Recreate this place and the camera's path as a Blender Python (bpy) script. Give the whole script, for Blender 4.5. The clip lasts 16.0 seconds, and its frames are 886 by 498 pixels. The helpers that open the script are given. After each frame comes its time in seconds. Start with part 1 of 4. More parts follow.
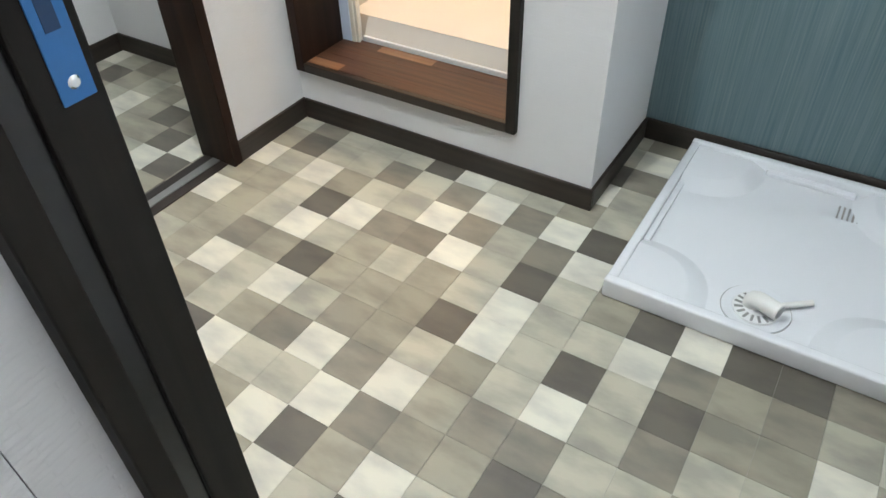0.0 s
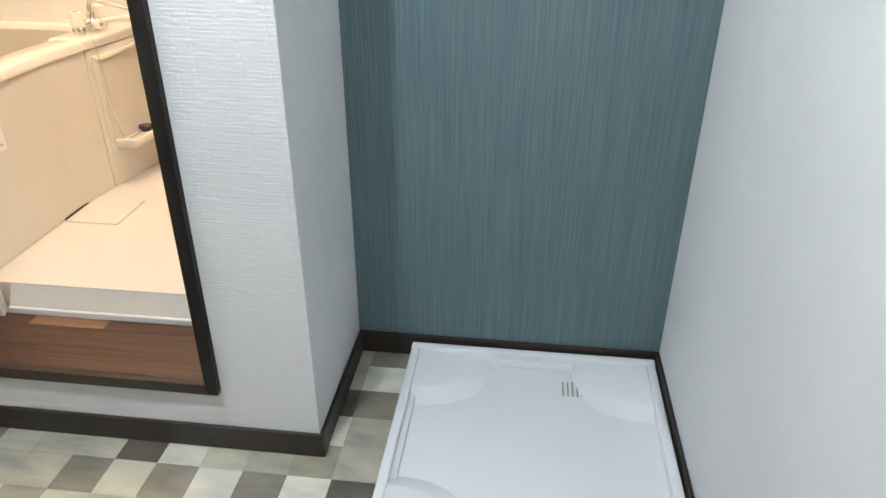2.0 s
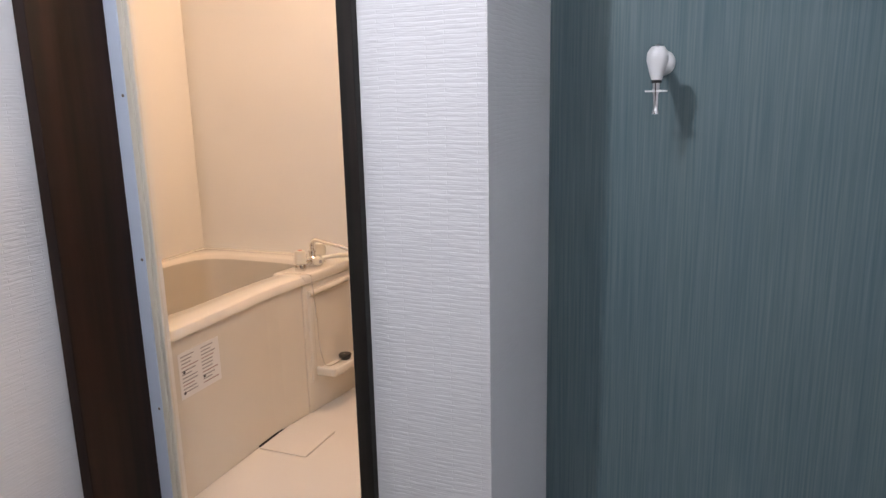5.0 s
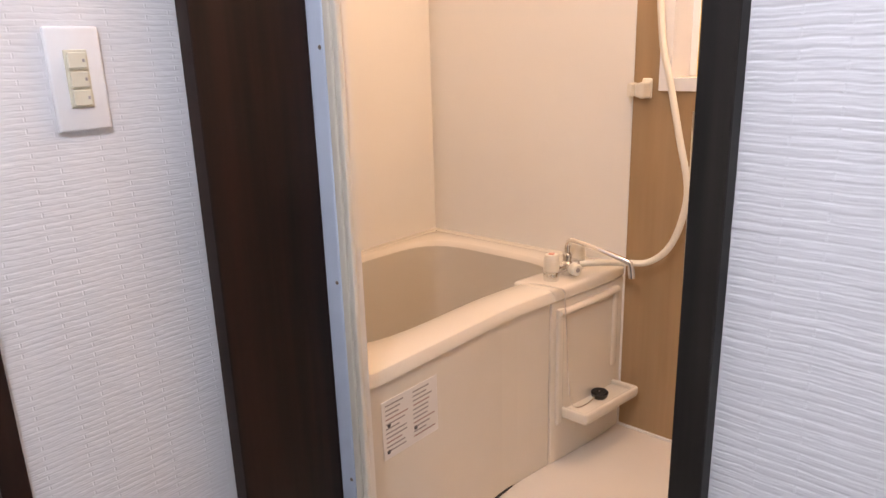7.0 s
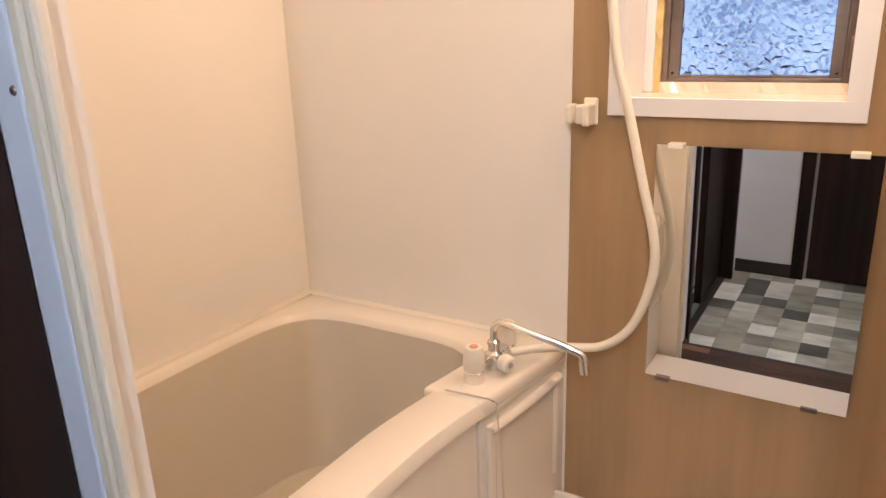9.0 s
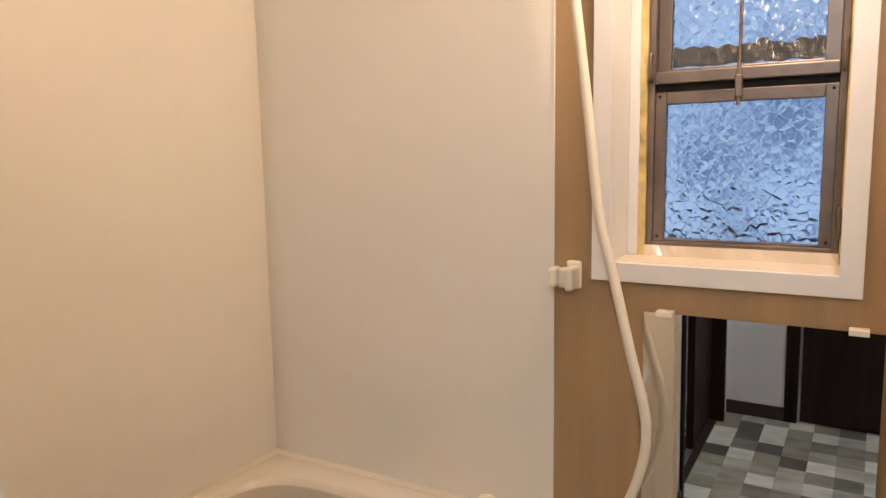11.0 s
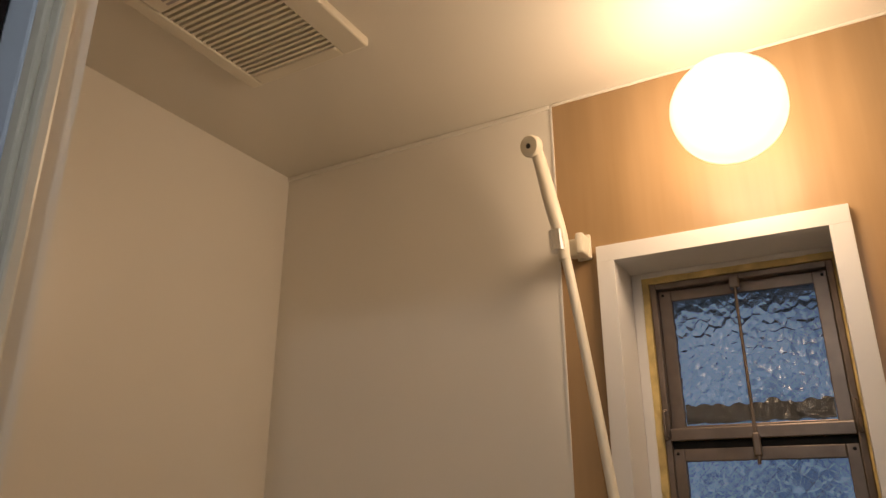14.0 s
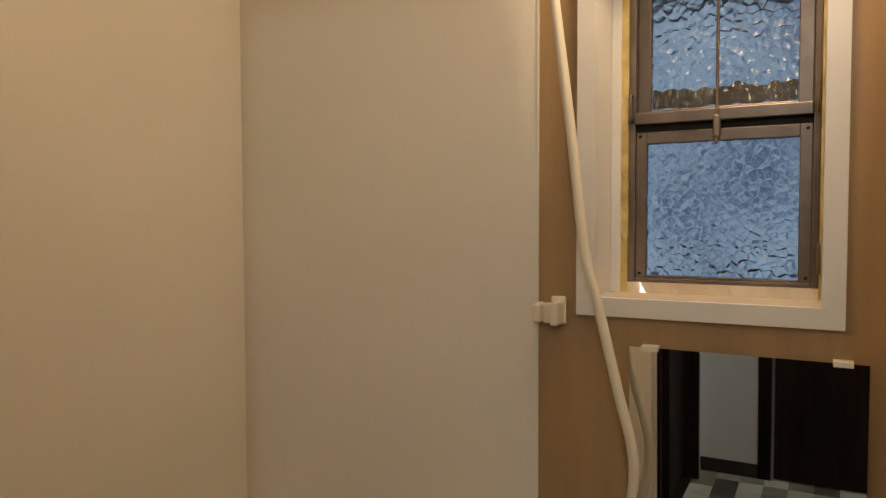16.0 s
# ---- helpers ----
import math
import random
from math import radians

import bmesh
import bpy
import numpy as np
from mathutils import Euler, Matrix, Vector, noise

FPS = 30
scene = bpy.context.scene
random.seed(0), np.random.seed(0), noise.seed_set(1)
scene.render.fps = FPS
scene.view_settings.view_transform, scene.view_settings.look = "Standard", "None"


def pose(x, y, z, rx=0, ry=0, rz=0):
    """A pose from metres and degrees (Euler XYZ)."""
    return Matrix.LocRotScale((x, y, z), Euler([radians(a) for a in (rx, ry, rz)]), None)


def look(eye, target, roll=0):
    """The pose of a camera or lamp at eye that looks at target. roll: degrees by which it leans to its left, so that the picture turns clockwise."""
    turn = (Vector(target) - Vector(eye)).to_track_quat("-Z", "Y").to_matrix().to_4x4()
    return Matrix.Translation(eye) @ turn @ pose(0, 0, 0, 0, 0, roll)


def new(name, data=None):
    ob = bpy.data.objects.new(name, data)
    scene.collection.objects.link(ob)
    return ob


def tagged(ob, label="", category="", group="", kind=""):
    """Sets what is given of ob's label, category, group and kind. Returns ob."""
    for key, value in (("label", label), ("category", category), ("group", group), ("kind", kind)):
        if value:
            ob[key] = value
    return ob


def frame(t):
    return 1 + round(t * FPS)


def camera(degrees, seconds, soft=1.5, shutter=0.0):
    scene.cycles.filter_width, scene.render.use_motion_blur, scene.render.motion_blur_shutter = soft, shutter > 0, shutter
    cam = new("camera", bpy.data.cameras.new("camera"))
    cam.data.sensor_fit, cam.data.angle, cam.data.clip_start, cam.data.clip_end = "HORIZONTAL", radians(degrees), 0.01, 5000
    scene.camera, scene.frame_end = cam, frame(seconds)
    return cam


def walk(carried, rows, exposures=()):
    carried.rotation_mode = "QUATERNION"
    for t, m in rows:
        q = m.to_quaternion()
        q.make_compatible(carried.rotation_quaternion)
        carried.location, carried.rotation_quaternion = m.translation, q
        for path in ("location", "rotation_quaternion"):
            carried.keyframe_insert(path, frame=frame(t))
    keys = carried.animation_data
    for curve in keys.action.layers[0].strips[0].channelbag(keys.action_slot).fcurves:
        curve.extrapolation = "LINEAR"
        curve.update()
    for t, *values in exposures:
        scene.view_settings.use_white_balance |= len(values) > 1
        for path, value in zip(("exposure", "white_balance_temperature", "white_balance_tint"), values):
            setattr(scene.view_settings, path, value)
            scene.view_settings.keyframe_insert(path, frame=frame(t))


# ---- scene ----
cam = camera(64.2, 16.0)
PATH = [
    (0, (-0.1, 0.214, 1.256), (-0.915, 1.472, -0.069), -1.7),
    (0.5, (-0.117, 0.367, 1.254), (-0.622, 1.81, -0.035), -0.9),
    (1, (-0.161, 0.454, 1.272), (-0.465, 1.994, 0.032), -0.5),
    (1.5, (-0.176, 0.478, 1.274), (-0.386, 2.129, 0.165), 0.1),
    (2, (-0.153, 0.501, 1.306), (-0.36, 2.243, 0.344), 0.2),
    (2.5, (-0.165, 0.495, 1.326), (-0.387, 2.326, 0.551), -0.5),
    (3, (-0.167, 0.521, 1.39), (-0.408, 2.402, 0.754), -0.2),
    (3.2, (-0.171, 0.519, 1.417), (-0.418, 2.412, 0.82), -0.4),
    (5.5, (-0.316, 0.711, 1.404), (-1.197, 2.456, 0.98), -0.4),
    (6, (-0.443, 0.829, 1.411), (-1.457, 2.483, 0.926), 0.1),
    (6.5, (-0.549, 1.027, 1.414), (-1.708, 2.574, 0.9), -1.1),
    (7, (-0.65, 1.191, 1.419), (-1.925, 2.629, 0.862), -1.7),
    (7.5, (-0.798, 1.334, 1.427), (-1.994, 2.827, 0.845), -1.7),
    (8, (-0.909, 1.47, 1.438), (-2.003, 3.032, 0.835), -2.4),
    (10.5, (-1.071, 1.754, 1.495), (-2.032, 3.45, 1.048), -0.5),
    (11, (-1.06, 1.747, 1.517), (-2.06, 3.459, 1.25), -1.0),
    (11.5, (-1.055, 1.747, 1.52), (-2.07, 3.469, 1.441), -0.6),
    (12, (-1.069, 1.744, 1.547), (-2.068, 3.476, 1.594), -0.2),
    (12.5, (-1.101, 1.739, 1.514), (-2.047, 3.481, 1.777), 0.4),
    (13, (-1.086, 1.736, 1.528), (-2.038, 3.446, 1.938), 0.4),
    (13.5, (-1.09, 1.732, 1.53), (-2.036, 3.405, 2.083), 0.3),
    (14, (-1.089, 1.726, 1.532), (-2.023, 3.361, 2.206), 0.0),
    (14.5, (-1.094, 1.723, 1.535), (-2.026, 3.361, 2.203), 0.5),
    (15, (-1.093, 1.731, 1.519), (-2.048, 3.428, 1.974), 0.2),
    (15.5, (-1.105, 1.733, 1.481), (-2.027, 3.498, 1.668), 0.4),
    (16, (-1.088, 1.734, 1.463), (-2.015, 3.504, 1.374), -0.2),
]
EXPOSURES = [(0.0, -0.08, 6500, 10), (1.5, -0.06, 6450, 10), (3.2, -0.48, 6450, 14), (5.5, -0.97, 6500, 25), (8.0, -0.8, 6500, 27), (10.5, -1.15, 6300, 15), (11.0, -1.35, 6300, 16), (12.5, -2.1, 6550, 16), (13.5, -2.5, 6750, 15), (14.5, -2.9, 6900, 15), (15.5, -2.62, 7000, 11), (16.0, -2.3, 7100, 9)]
walk(cam, [(t, look(eye, target, roll)) for t, eye, target, roll in PATH], EXPOSURES)

# ---- light ----
world = bpy.data.worlds.new("sky")
scene.world = world
world.use_nodes = True
sky = world.node_tree.nodes.new("ShaderNodeTexSky")
sky.sky_type, sky.sun_disc, sky.sun_elevation, sky.sun_rotation = "NISHITA", False, radians(12), radians(200)
world.node_tree.links.new(sky.outputs[0], world.node_tree.nodes["Background"].inputs[0])
world.node_tree.nodes["Background"].inputs[1].default_value = 0.1


def point_lamp(name, place, watts, radius, colour):
    data = bpy.data.lights.new(name, "POINT")
    data.energy, data.shadow_soft_size, data.color = watts, radius, colour
    ob = new(name, data)
    ob.location = place
    return ob


WASH_LAMP = (-0.84, 0.98, 2.27)
BATH_LAMP = (-1.19, 2.87, 2.17)
point_lamp("washroom_light", WASH_LAMP, 74, 0.03, (0.89, 0.97, 1.0))
point_lamp("bathroom_light", (-1.19, 2.80, 2.14), 44, 0.09, (1.0, 0.735, 0.48))
# Hall and side room lamps are unseen, added to brighten those rooms.
HALL_FILL, SIDE_FILL = (-1.0, -0.5, 2.27), (-2.2, 1.05, 2.27)
point_lamp("hall_fill_light", HALL_FILL, 12, 0.08, (0.95, 0.97, 1.0))
point_lamp("side_room_fill_light", SIDE_FILL, 16, 0.06, (0.92, 1.0, 0.98))


# ---- materials ----
def material(name, colour, rough=0.5, metal=0.0, **extra):
    m = bpy.data.materials.new(name)
    m.use_nodes = True
    b = m.node_tree.nodes["Principled BSDF"]
    b.inputs["Base Color"].default_value = (*colour, 1)
    b.inputs["Roughness"].default_value = rough
    b.inputs["Metallic"].default_value = metal
    for key, value in extra.items():
        b.inputs[key.replace("_", " ")].default_value = value
    return m


def tex(m, scale, kind="Noise", size=5.0, detail=4.0):
    """A texture in metres, stretched by scale; returns its value socket."""
    n, l = m.node_tree.nodes, m.node_tree.links
    coord, mapping = n.new("ShaderNodeNewGeometry"), n.new("ShaderNodeMapping")
    mapping.inputs["Scale"].default_value = scale
    l.new(coord.outputs["Position"], mapping.inputs["Vector"])
    t = n.new("ShaderNodeTex" + kind)
    t.inputs["Scale"].default_value = size
    if kind == "Noise":
        t.inputs["Detail"].default_value = detail
    l.new(mapping.outputs[0], t.inputs["Vector"])
    return t.outputs["Distance" if kind == "Voronoi" else "Fac"]


def blend(m, value, low, high, first=0.3, last=0.7):
    """Base colour from low to high along value."""
    n, l = m.node_tree.nodes, m.node_tree.links
    ramp = n.new("ShaderNodeValToRGB")
    ramp.color_ramp.elements[0].position, ramp.color_ramp.elements[1].position = first, last
    ramp.color_ramp.elements[0].color, ramp.color_ramp.elements[1].color = (*low, 1), (*high, 1)
    l.new(value, ramp.inputs[0])
    return ramp.outputs[0]


def mixed(m, a, b, how="MULTIPLY", amount=1.0):
    n, l = m.node_tree.nodes, m.node_tree.links
    mix = n.new("ShaderNodeMix")
    mix.data_type, mix.blend_type = "RGBA", how
    mix.inputs[0].default_value = amount
    l.new(a, mix.inputs[6])
    l.new(b, mix.inputs[7])
    return mix.outputs[2]


def base(m, socket):
    m.node_tree.links.new(socket, m.node_tree.nodes["Principled BSDF"].inputs["Base Color"])


def bump(m, value, strength, distance=0.001):
    n, l = m.node_tree.nodes, m.node_tree.links
    b = n.new("ShaderNodeBump")
    b.inputs["Strength"].default_value, b.inputs["Distance"].default_value = strength, distance
    l.new(value, b.inputs["Height"])
    l.new(b.outputs[0], n["Principled BSDF"].inputs["Normal"])


def paper(name, depth):
    m = material(name, (0.78, 0.78, 0.79), 0.75)
    base(m, blend(m, tex(m, (1, 1, 1), size=1.7), (0.70, 0.70, 0.71), (0.76, 0.76, 0.77)))
    n, l = m.node_tree.nodes, m.node_tree.links
    geo, split, add, join = n.new("ShaderNodeNewGeometry"), n.new("ShaderNodeSeparateXYZ"), n.new("ShaderNodeMath"), n.new("ShaderNodeCombineXYZ")
    l.new(geo.outputs["Position"], split.inputs[0])
    l.new(split.outputs[0], add.inputs[0])
    l.new(split.outputs[1], add.inputs[1])
    l.new(add.outputs[0], join.inputs[0])
    warp = n.new("ShaderNodeMath")
    warp.operation = "MULTIPLY_ADD"
    l.new(tex(m, (18, 18, 10), size=1.0, detail=2.0), warp.inputs[0])
    warp.inputs[1].default_value = 0.007
    l.new(split.outputs[2], warp.inputs[2])
    l.new(warp.outputs[0], join.inputs[1])
    brick = n.new("ShaderNodeTexBrick")
    brick.inputs["Scale"].default_value = 1.0
    brick.inputs["Brick Width"].default_value, brick.inputs["Row Height"].default_value = 0.09, 0.0078
    brick.inputs["Mortar Size"].default_value, brick.inputs["Mortar Smooth"].default_value = 0.0019, 1.0
    brick.offset = 0.37
    l.new(join.outputs[0], brick.inputs["Vector"])
    rough = tex(m, (24, 24, 150), size=1.0, detail=2.0)
    mul = n.new("ShaderNodeMath")
    mul.operation = "MULTIPLY_ADD"
    l.new(brick.outputs["Fac"], mul.inputs[0])
    mul.inputs[1].default_value = -0.2
    l.new(rough, mul.inputs[2])
    bump(m, mul.outputs[0], depth, 0.0025)
    return m


def teal():
    m = material("teal_streaked_wallpaper", (0.12, 0.2, 0.23), 0.6)
    fine = blend(m, tex(m, (210, 210, 3.5), size=1.0, detail=5), (0.072, 0.132, 0.150), (0.150, 0.205, 0.215), 0.28, 0.74)
    wide = blend(m, tex(m, (30, 30, 1.6), size=1.0, detail=3), (0.88, 0.92, 0.95), (1.07, 1.04, 1.02))
    base(m, mixed(m, fine, wide))
    bump(m, tex(m, (300, 300, 6), size=1.0, detail=2), 0.35, 0.001)
    return m


def wood(name, dark, light, along, rough=0.4, fine=60, first=0.3, last=0.72, sheen=0.5):
    m = material(name, dark, rough, Specular_IOR_Level=sheen)
    scale = [fine, fine, fine]
    scale["xyz".index(along)] = fine / 22
    grain = blend(m, tex(m, scale, size=1.0, detail=6), dark, light, first, last)
    soft = [5, 5, 5]
    soft["xyz".index(along)] = 1.2
    patch = blend(m, tex(m, soft, size=1.0), (0.75, 0.75, 0.75), (1.15, 1.1, 1.05))
    base(m, mixed(m, grain, patch))
    bump(m, tex(m, scale, size=1.6, detail=5), 0.15, 0.001)
    return m


def stained(name, colour, rough, spread=0.06, size=6.0, coat=0.0):
    m = material(name, colour, rough)
    low = tuple(c * (1 - spread) for c in colour)
    high = tuple(min(1, c * (1 + spread)) for c in colour)
    base(m, blend(m, tex(m, (1, 1, 1), size=size, detail=6), low, high))
    m.node_tree.nodes["Principled BSDF"].inputs["Coat Weight"].default_value = coat
    bump(m, tex(m, (1, 1, 1), size=70, detail=3), 0.06, 0.0008)
    return m


def tile_material(name, colour, dark):
    m = material(name, colour, 0.42)
    n, l = m.node_tree.nodes, m.node_tree.links
    info = n.new("ShaderNodeObjectInfo")
    shade = blend(m, info.outputs["Random"], tuple(c * 0.86 for c in colour), tuple(c * 1.1 for c in colour), 0, 1)
    cloud = blend(m, tex(m, (7, 16, 1), size=1.0, detail=7), (dark, dark, dark * 1.02), (1.08, 1.07, 1.04), 0.34, 0.6)
    base(m, mixed(m, shade, cloud))
    bump(m, tex(m, (1, 1, 1), size=180, detail=2), 0.08, 0.0006)
    return m


PAPER, PAPER_FINE, TEAL = paper("ribbed_white_wallpaper", 0.5), paper("fine_ribbed_white_wallpaper", 0.12), teal()
DARK_WOOD_Z = wood("dark_brown_wood_upright", (0.006, 0.003, 0.002), (0.030, 0.013, 0.008), "z", 0.5, 26, sheen=0.22)
DARK_WOOD_X = wood("dark_brown_wood_lying", (0.016, 0.011, 0.009), (0.042, 0.030, 0.024), "x", 0.4)
DARK_WOOD_Y = wood("dark_brown_wood_crosswise", (0.016, 0.011, 0.009), (0.042, 0.030, 0.024), "y", 0.4)
BLACK_FRAME = wood("black_brown_frame", (0.008, 0.0065, 0.0055), (0.020, 0.016, 0.013), "z", 0.6, sheen=0.25)
SILL_WOOD = wood("reddish_brown_sill_wood", (0.036, 0.014, 0.008), (0.098, 0.044, 0.024), "x", 0.4, 70)
SILL_PALE = wood("pale_brown_sill_wood", (0.17, 0.085, 0.045), (0.28, 0.155, 0.085), "x", 0.32, 70)
ACCENT = wood("pale_maple_print_panel", (0.345, 0.225, 0.113), (0.415, 0.28, 0.152), "z", 0.35, 36, 0.25, 0.8)
PANEL = stained("warm_white_bath_panel", (0.80, 0.765, 0.70), 0.35, 0.02, 2.0)
BATH_CEIL = stained("cream_bath_ceiling", (0.74, 0.70, 0.62), 0.45, 0.02, 2.0)
TUB = stained("ivory_bathtub", (0.74, 0.68, 0.58), 0.18, 0.02, 3.0, 0.3)
# Basin takes a darker tone of the tub's ivory.
BASIN = stained("darker_ivory_tub_basin", (0.60, 0.545, 0.45), 0.2, 0.03, 3.0, 0.3)
BATH_FLOOR = stained("ivory_bath_floor", (0.74, 0.68, 0.60), 0.3, 0.03, 3.0)
PAN = stained("glossy_white_pan", (0.80, 0.81, 0.84), 0.16, 0.015, 3.0, 0.4)
WHITE_PLASTIC = stained("white_plastic", (0.80, 0.80, 0.80), 0.3, 0.02)
CREAM_PLASTIC = stained("cream_plastic", (0.74, 0.69, 0.58), 0.32, 0.03)
KEY_PLASTIC = stained("yellowed_switch_plastic", (0.70, 0.66, 0.52), 0.35, 0.03)
WHITE_PAINT = stained("white_painted_trim", (0.72, 0.71, 0.70), 0.35, 0.02)
ALU = stained("white_coated_aluminium", (0.60, 0.68, 0.80), 0.35, 0.03)
CEILING = stained("white_ceiling_paper", (0.78, 0.78, 0.77), 0.8, 0.02)
CHROME = material("chrome", (0.82, 0.82, 0.82), 0.08, 1.0)
STEEL = stained("dull_window_steel", (0.21, 0.17, 0.145), 0.38, 0.25, 14)
STEEL.node_tree.nodes["Principled BSDF"].inputs["Metallic"].default_value = 0.75
RUBBER = material("black_rubber", (0.012, 0.012, 0.013), 0.25)
SILL_GLOSS = stained("glossy_cream_sill", (0.74, 0.64, 0.52), 0.15, 0.06)
SEALANT = stained("yellowed_sealant", (0.55, 0.42, 0.17), 0.5, 0.3, 30)
GROUT = material("white_sealant", (0.78, 0.76, 0.72), 0.5)
FOAM = stained("grey_brown_weather_strip", (0.055, 0.046, 0.038), 0.9, 0.3, 60)
PAPER_LABEL = stained("white_sticker", (0.80, 0.77, 0.73), 0.5, 0.02)
INK = material("grey_print", (0.35, 0.32, 0.30), 0.6)
INK_RED = material("red_print", (0.42, 0.30, 0.27), 0.6)
INK_DARK = material("dark_print", (0.05, 0.045, 0.045), 0.6)
BLUE_TAPE = stained("blue_protective_tape", (0.03, 0.16, 0.42), 0.4, 0.12, 20)
BLUE_DARK = material("dark_blue_print", (0.012, 0.05, 0.13), 0.45)
GREY_METAL = material("grey_metal_rail", (0.35, 0.35, 0.34), 0.35, 0.8)
PIPE_GREY = stained("white_pipe_plastic", (0.76, 0.75, 0.72), 0.35, 0.03)
SLOT = material("dark_slot", (0.05, 0.045, 0.04), 0.7)
MIRROR = material("mirror_silver", (0.86, 0.87, 0.86), 0.0, 1.0)
JOINT = material("floor_joint", (0.30, 0.29, 0.26), 0.6)
TILES = {
    "light": tile_material("cream_floor_tile", (0.64, 0.62, 0.54), 0.80),
    "pale": tile_material("pale_grey_floor_tile", (0.43, 0.41, 0.335), 0.74),
    "mid": tile_material("grey_beige_floor_tile", (0.305, 0.282, 0.222), 0.72),
    "taupe": tile_material("taupe_floor_tile", (0.225, 0.205, 0.165), 0.74),
    "dark": tile_material("dark_taupe_floor_tile", (0.118, 0.104, 0.086), 0.78),
}

GLASS = material("pebbled_wired_glass", (0.86, 0.93, 1.0), 0.24, 0.0, Transmission_Weight=1.0, IOR=1.35)
cells = tex(GLASS, (1, 1, 1), "Voronoi", 64)
bump(GLASS, cells, 1.0, 0.0062)
GLOW = bpy.data.materials.new("lit_lamp_glass")
GLOW.use_nodes = True
gb = GLOW.node_tree.nodes["Principled BSDF"]
gb.inputs["Emission Color"].default_value, gb.inputs["Emission Strength"].default_value = (1.0, 0.86, 0.62, 1), 9.0
# Glowing sheet stands in for daylight; its blotches give the pebbled panes contrast.
OUTSIDE = bpy.data.materials.new("blue_daylight_glow")
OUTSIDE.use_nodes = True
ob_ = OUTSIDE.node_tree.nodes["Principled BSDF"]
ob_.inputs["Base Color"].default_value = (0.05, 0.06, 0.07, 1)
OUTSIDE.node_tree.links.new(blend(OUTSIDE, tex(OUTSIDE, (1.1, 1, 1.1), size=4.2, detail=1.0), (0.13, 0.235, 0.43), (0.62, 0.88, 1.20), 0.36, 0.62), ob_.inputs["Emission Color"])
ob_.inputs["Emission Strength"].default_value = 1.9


# ---- building blocks ----
def cuboid(bm, x0, x1, y0, y1, z0, z1, bevel=0.0, segments=2):
    made = bmesh.ops.create_cube(bm, size=1)["verts"]
    for v in made:
        v.co = Vector((x0 + (v.co.x + 0.5) * (x1 - x0), y0 + (v.co.y + 0.5) * (y1 - y0), z0 + (v.co.z + 0.5) * (z1 - z0)))
    if bevel:
        edges = list({e for v in made for e in v.link_edges})
        bmesh.ops.bevel(bm, geom=edges, offset=bevel, segments=segments, affect="EDGES", profile=0.5)
    return bm


def box(x0, x1, y0, y1, z0, z1, bevel=0.0, segments=2):
    return cuboid(bmesh.new(), x0, x1, y0, y1, z0, z1, bevel, segments)


def lathe(profile, m=None, steps=28):
    """A turned body from (radius, height) pairs, about z, moved by m."""
    bm = bmesh.new()
    rings = []
    for r, h in profile:
        if r < 1e-5:
            rings.append([bm.verts.new((0, 0, h))])
        else:
            rings.append([bm.verts.new((r * math.cos(a), r * math.sin(a), h)) for a in (2 * math.pi * i / steps for i in range(steps))])
    for a, b in zip(rings, rings[1:]):
        for i in range(steps):
            j = (i + 1) % steps
            if len(a) == 1 and len(b) > 1:
                bm.faces.new((a[0], b[i], b[j]))
            elif len(b) == 1 and len(a) > 1:
                bm.faces.new((a[i], a[j], b[0]))
            elif len(a) > 1:
                bm.faces.new((a[i], a[j], b[j], b[i]))
    if m is not None:
        bm.transform(m)
    bmesh.ops.recalc_face_normals(bm, faces=bm.faces)
    return bm


def tube(points, radius, sides=12, smooth_steps=6, radii=None):
    """A round pipe through the points, along a smooth curve, with closed ends."""
    pts = [Vector(p) for p in points]
    line = []
    for i in range(len(pts) - 1):
        p0, p1, p2, p3 = pts[max(i - 1, 0)], pts[i], pts[i + 1], pts[min(i + 2, len(pts) - 1)]
        for k in range(smooth_steps):
            t = k / smooth_steps
            line.append((0.5 * ((2 * p1) + (p2 - p0) * t + (2 * p0 - 5 * p1 + 4 * p2 - p3) * t * t + (3 * p1 - p0 - 3 * p2 + p3) * t ** 3), i + t))
    line.append((pts[-1], len(pts) - 1))
    bm = bmesh.new()
    side = Vector((1, 0, 0))
    rings = []
    for i, (p, s) in enumerate(line):
        way = (line[min(i + 1, len(line) - 1)][0] - line[max(i - 1, 0)][0]).normalized()
        if abs(way.dot(side)) > 0.95:
            side = Vector((0, 1, 0)) if abs(way.y) < 0.9 else Vector((0, 0, 1))
        u = (side - way * way.dot(side)).normalized()
        w = way.cross(u)
        side = u
        k = min(int(s), len(pts) - 2)
        r = radius if radii is None else radii[k] + (radii[k + 1] - radii[k]) * (s - k)
        rings.append([bm.verts.new(p + r * (u * math.cos(a) + w * math.sin(a))) for a in (2 * math.pi * q / sides for q in range(sides))])
    for a, b in zip(rings, rings[1:]):
        for q in range(sides):
            bm.faces.new((a[q], a[(q + 1) % sides], b[(q + 1) % sides], b[q]))
    bm.faces.new(rings[0][::-1])
    bm.faces.new(rings[-1])
    bmesh.ops.recalc_face_normals(bm, faces=bm.faces)
    return bm


def part(name, bm, mat, parent=None, label="", smooth=False):
    me = bpy.data.meshes.new(name)
    bm.to_mesh(me)
    bm.free()
    me.materials.append(mat)
    if smooth:
        me.shade_smooth()
        me.set_sharp_from_angle(angle=radians(38))
    ob = new(name, me)
    if parent is not None:
        ob.parent = parent
        ob.matrix_parent_inverse = parent.matrix_world.inverted()
    if label:
        ob["label"] = label
    return ob


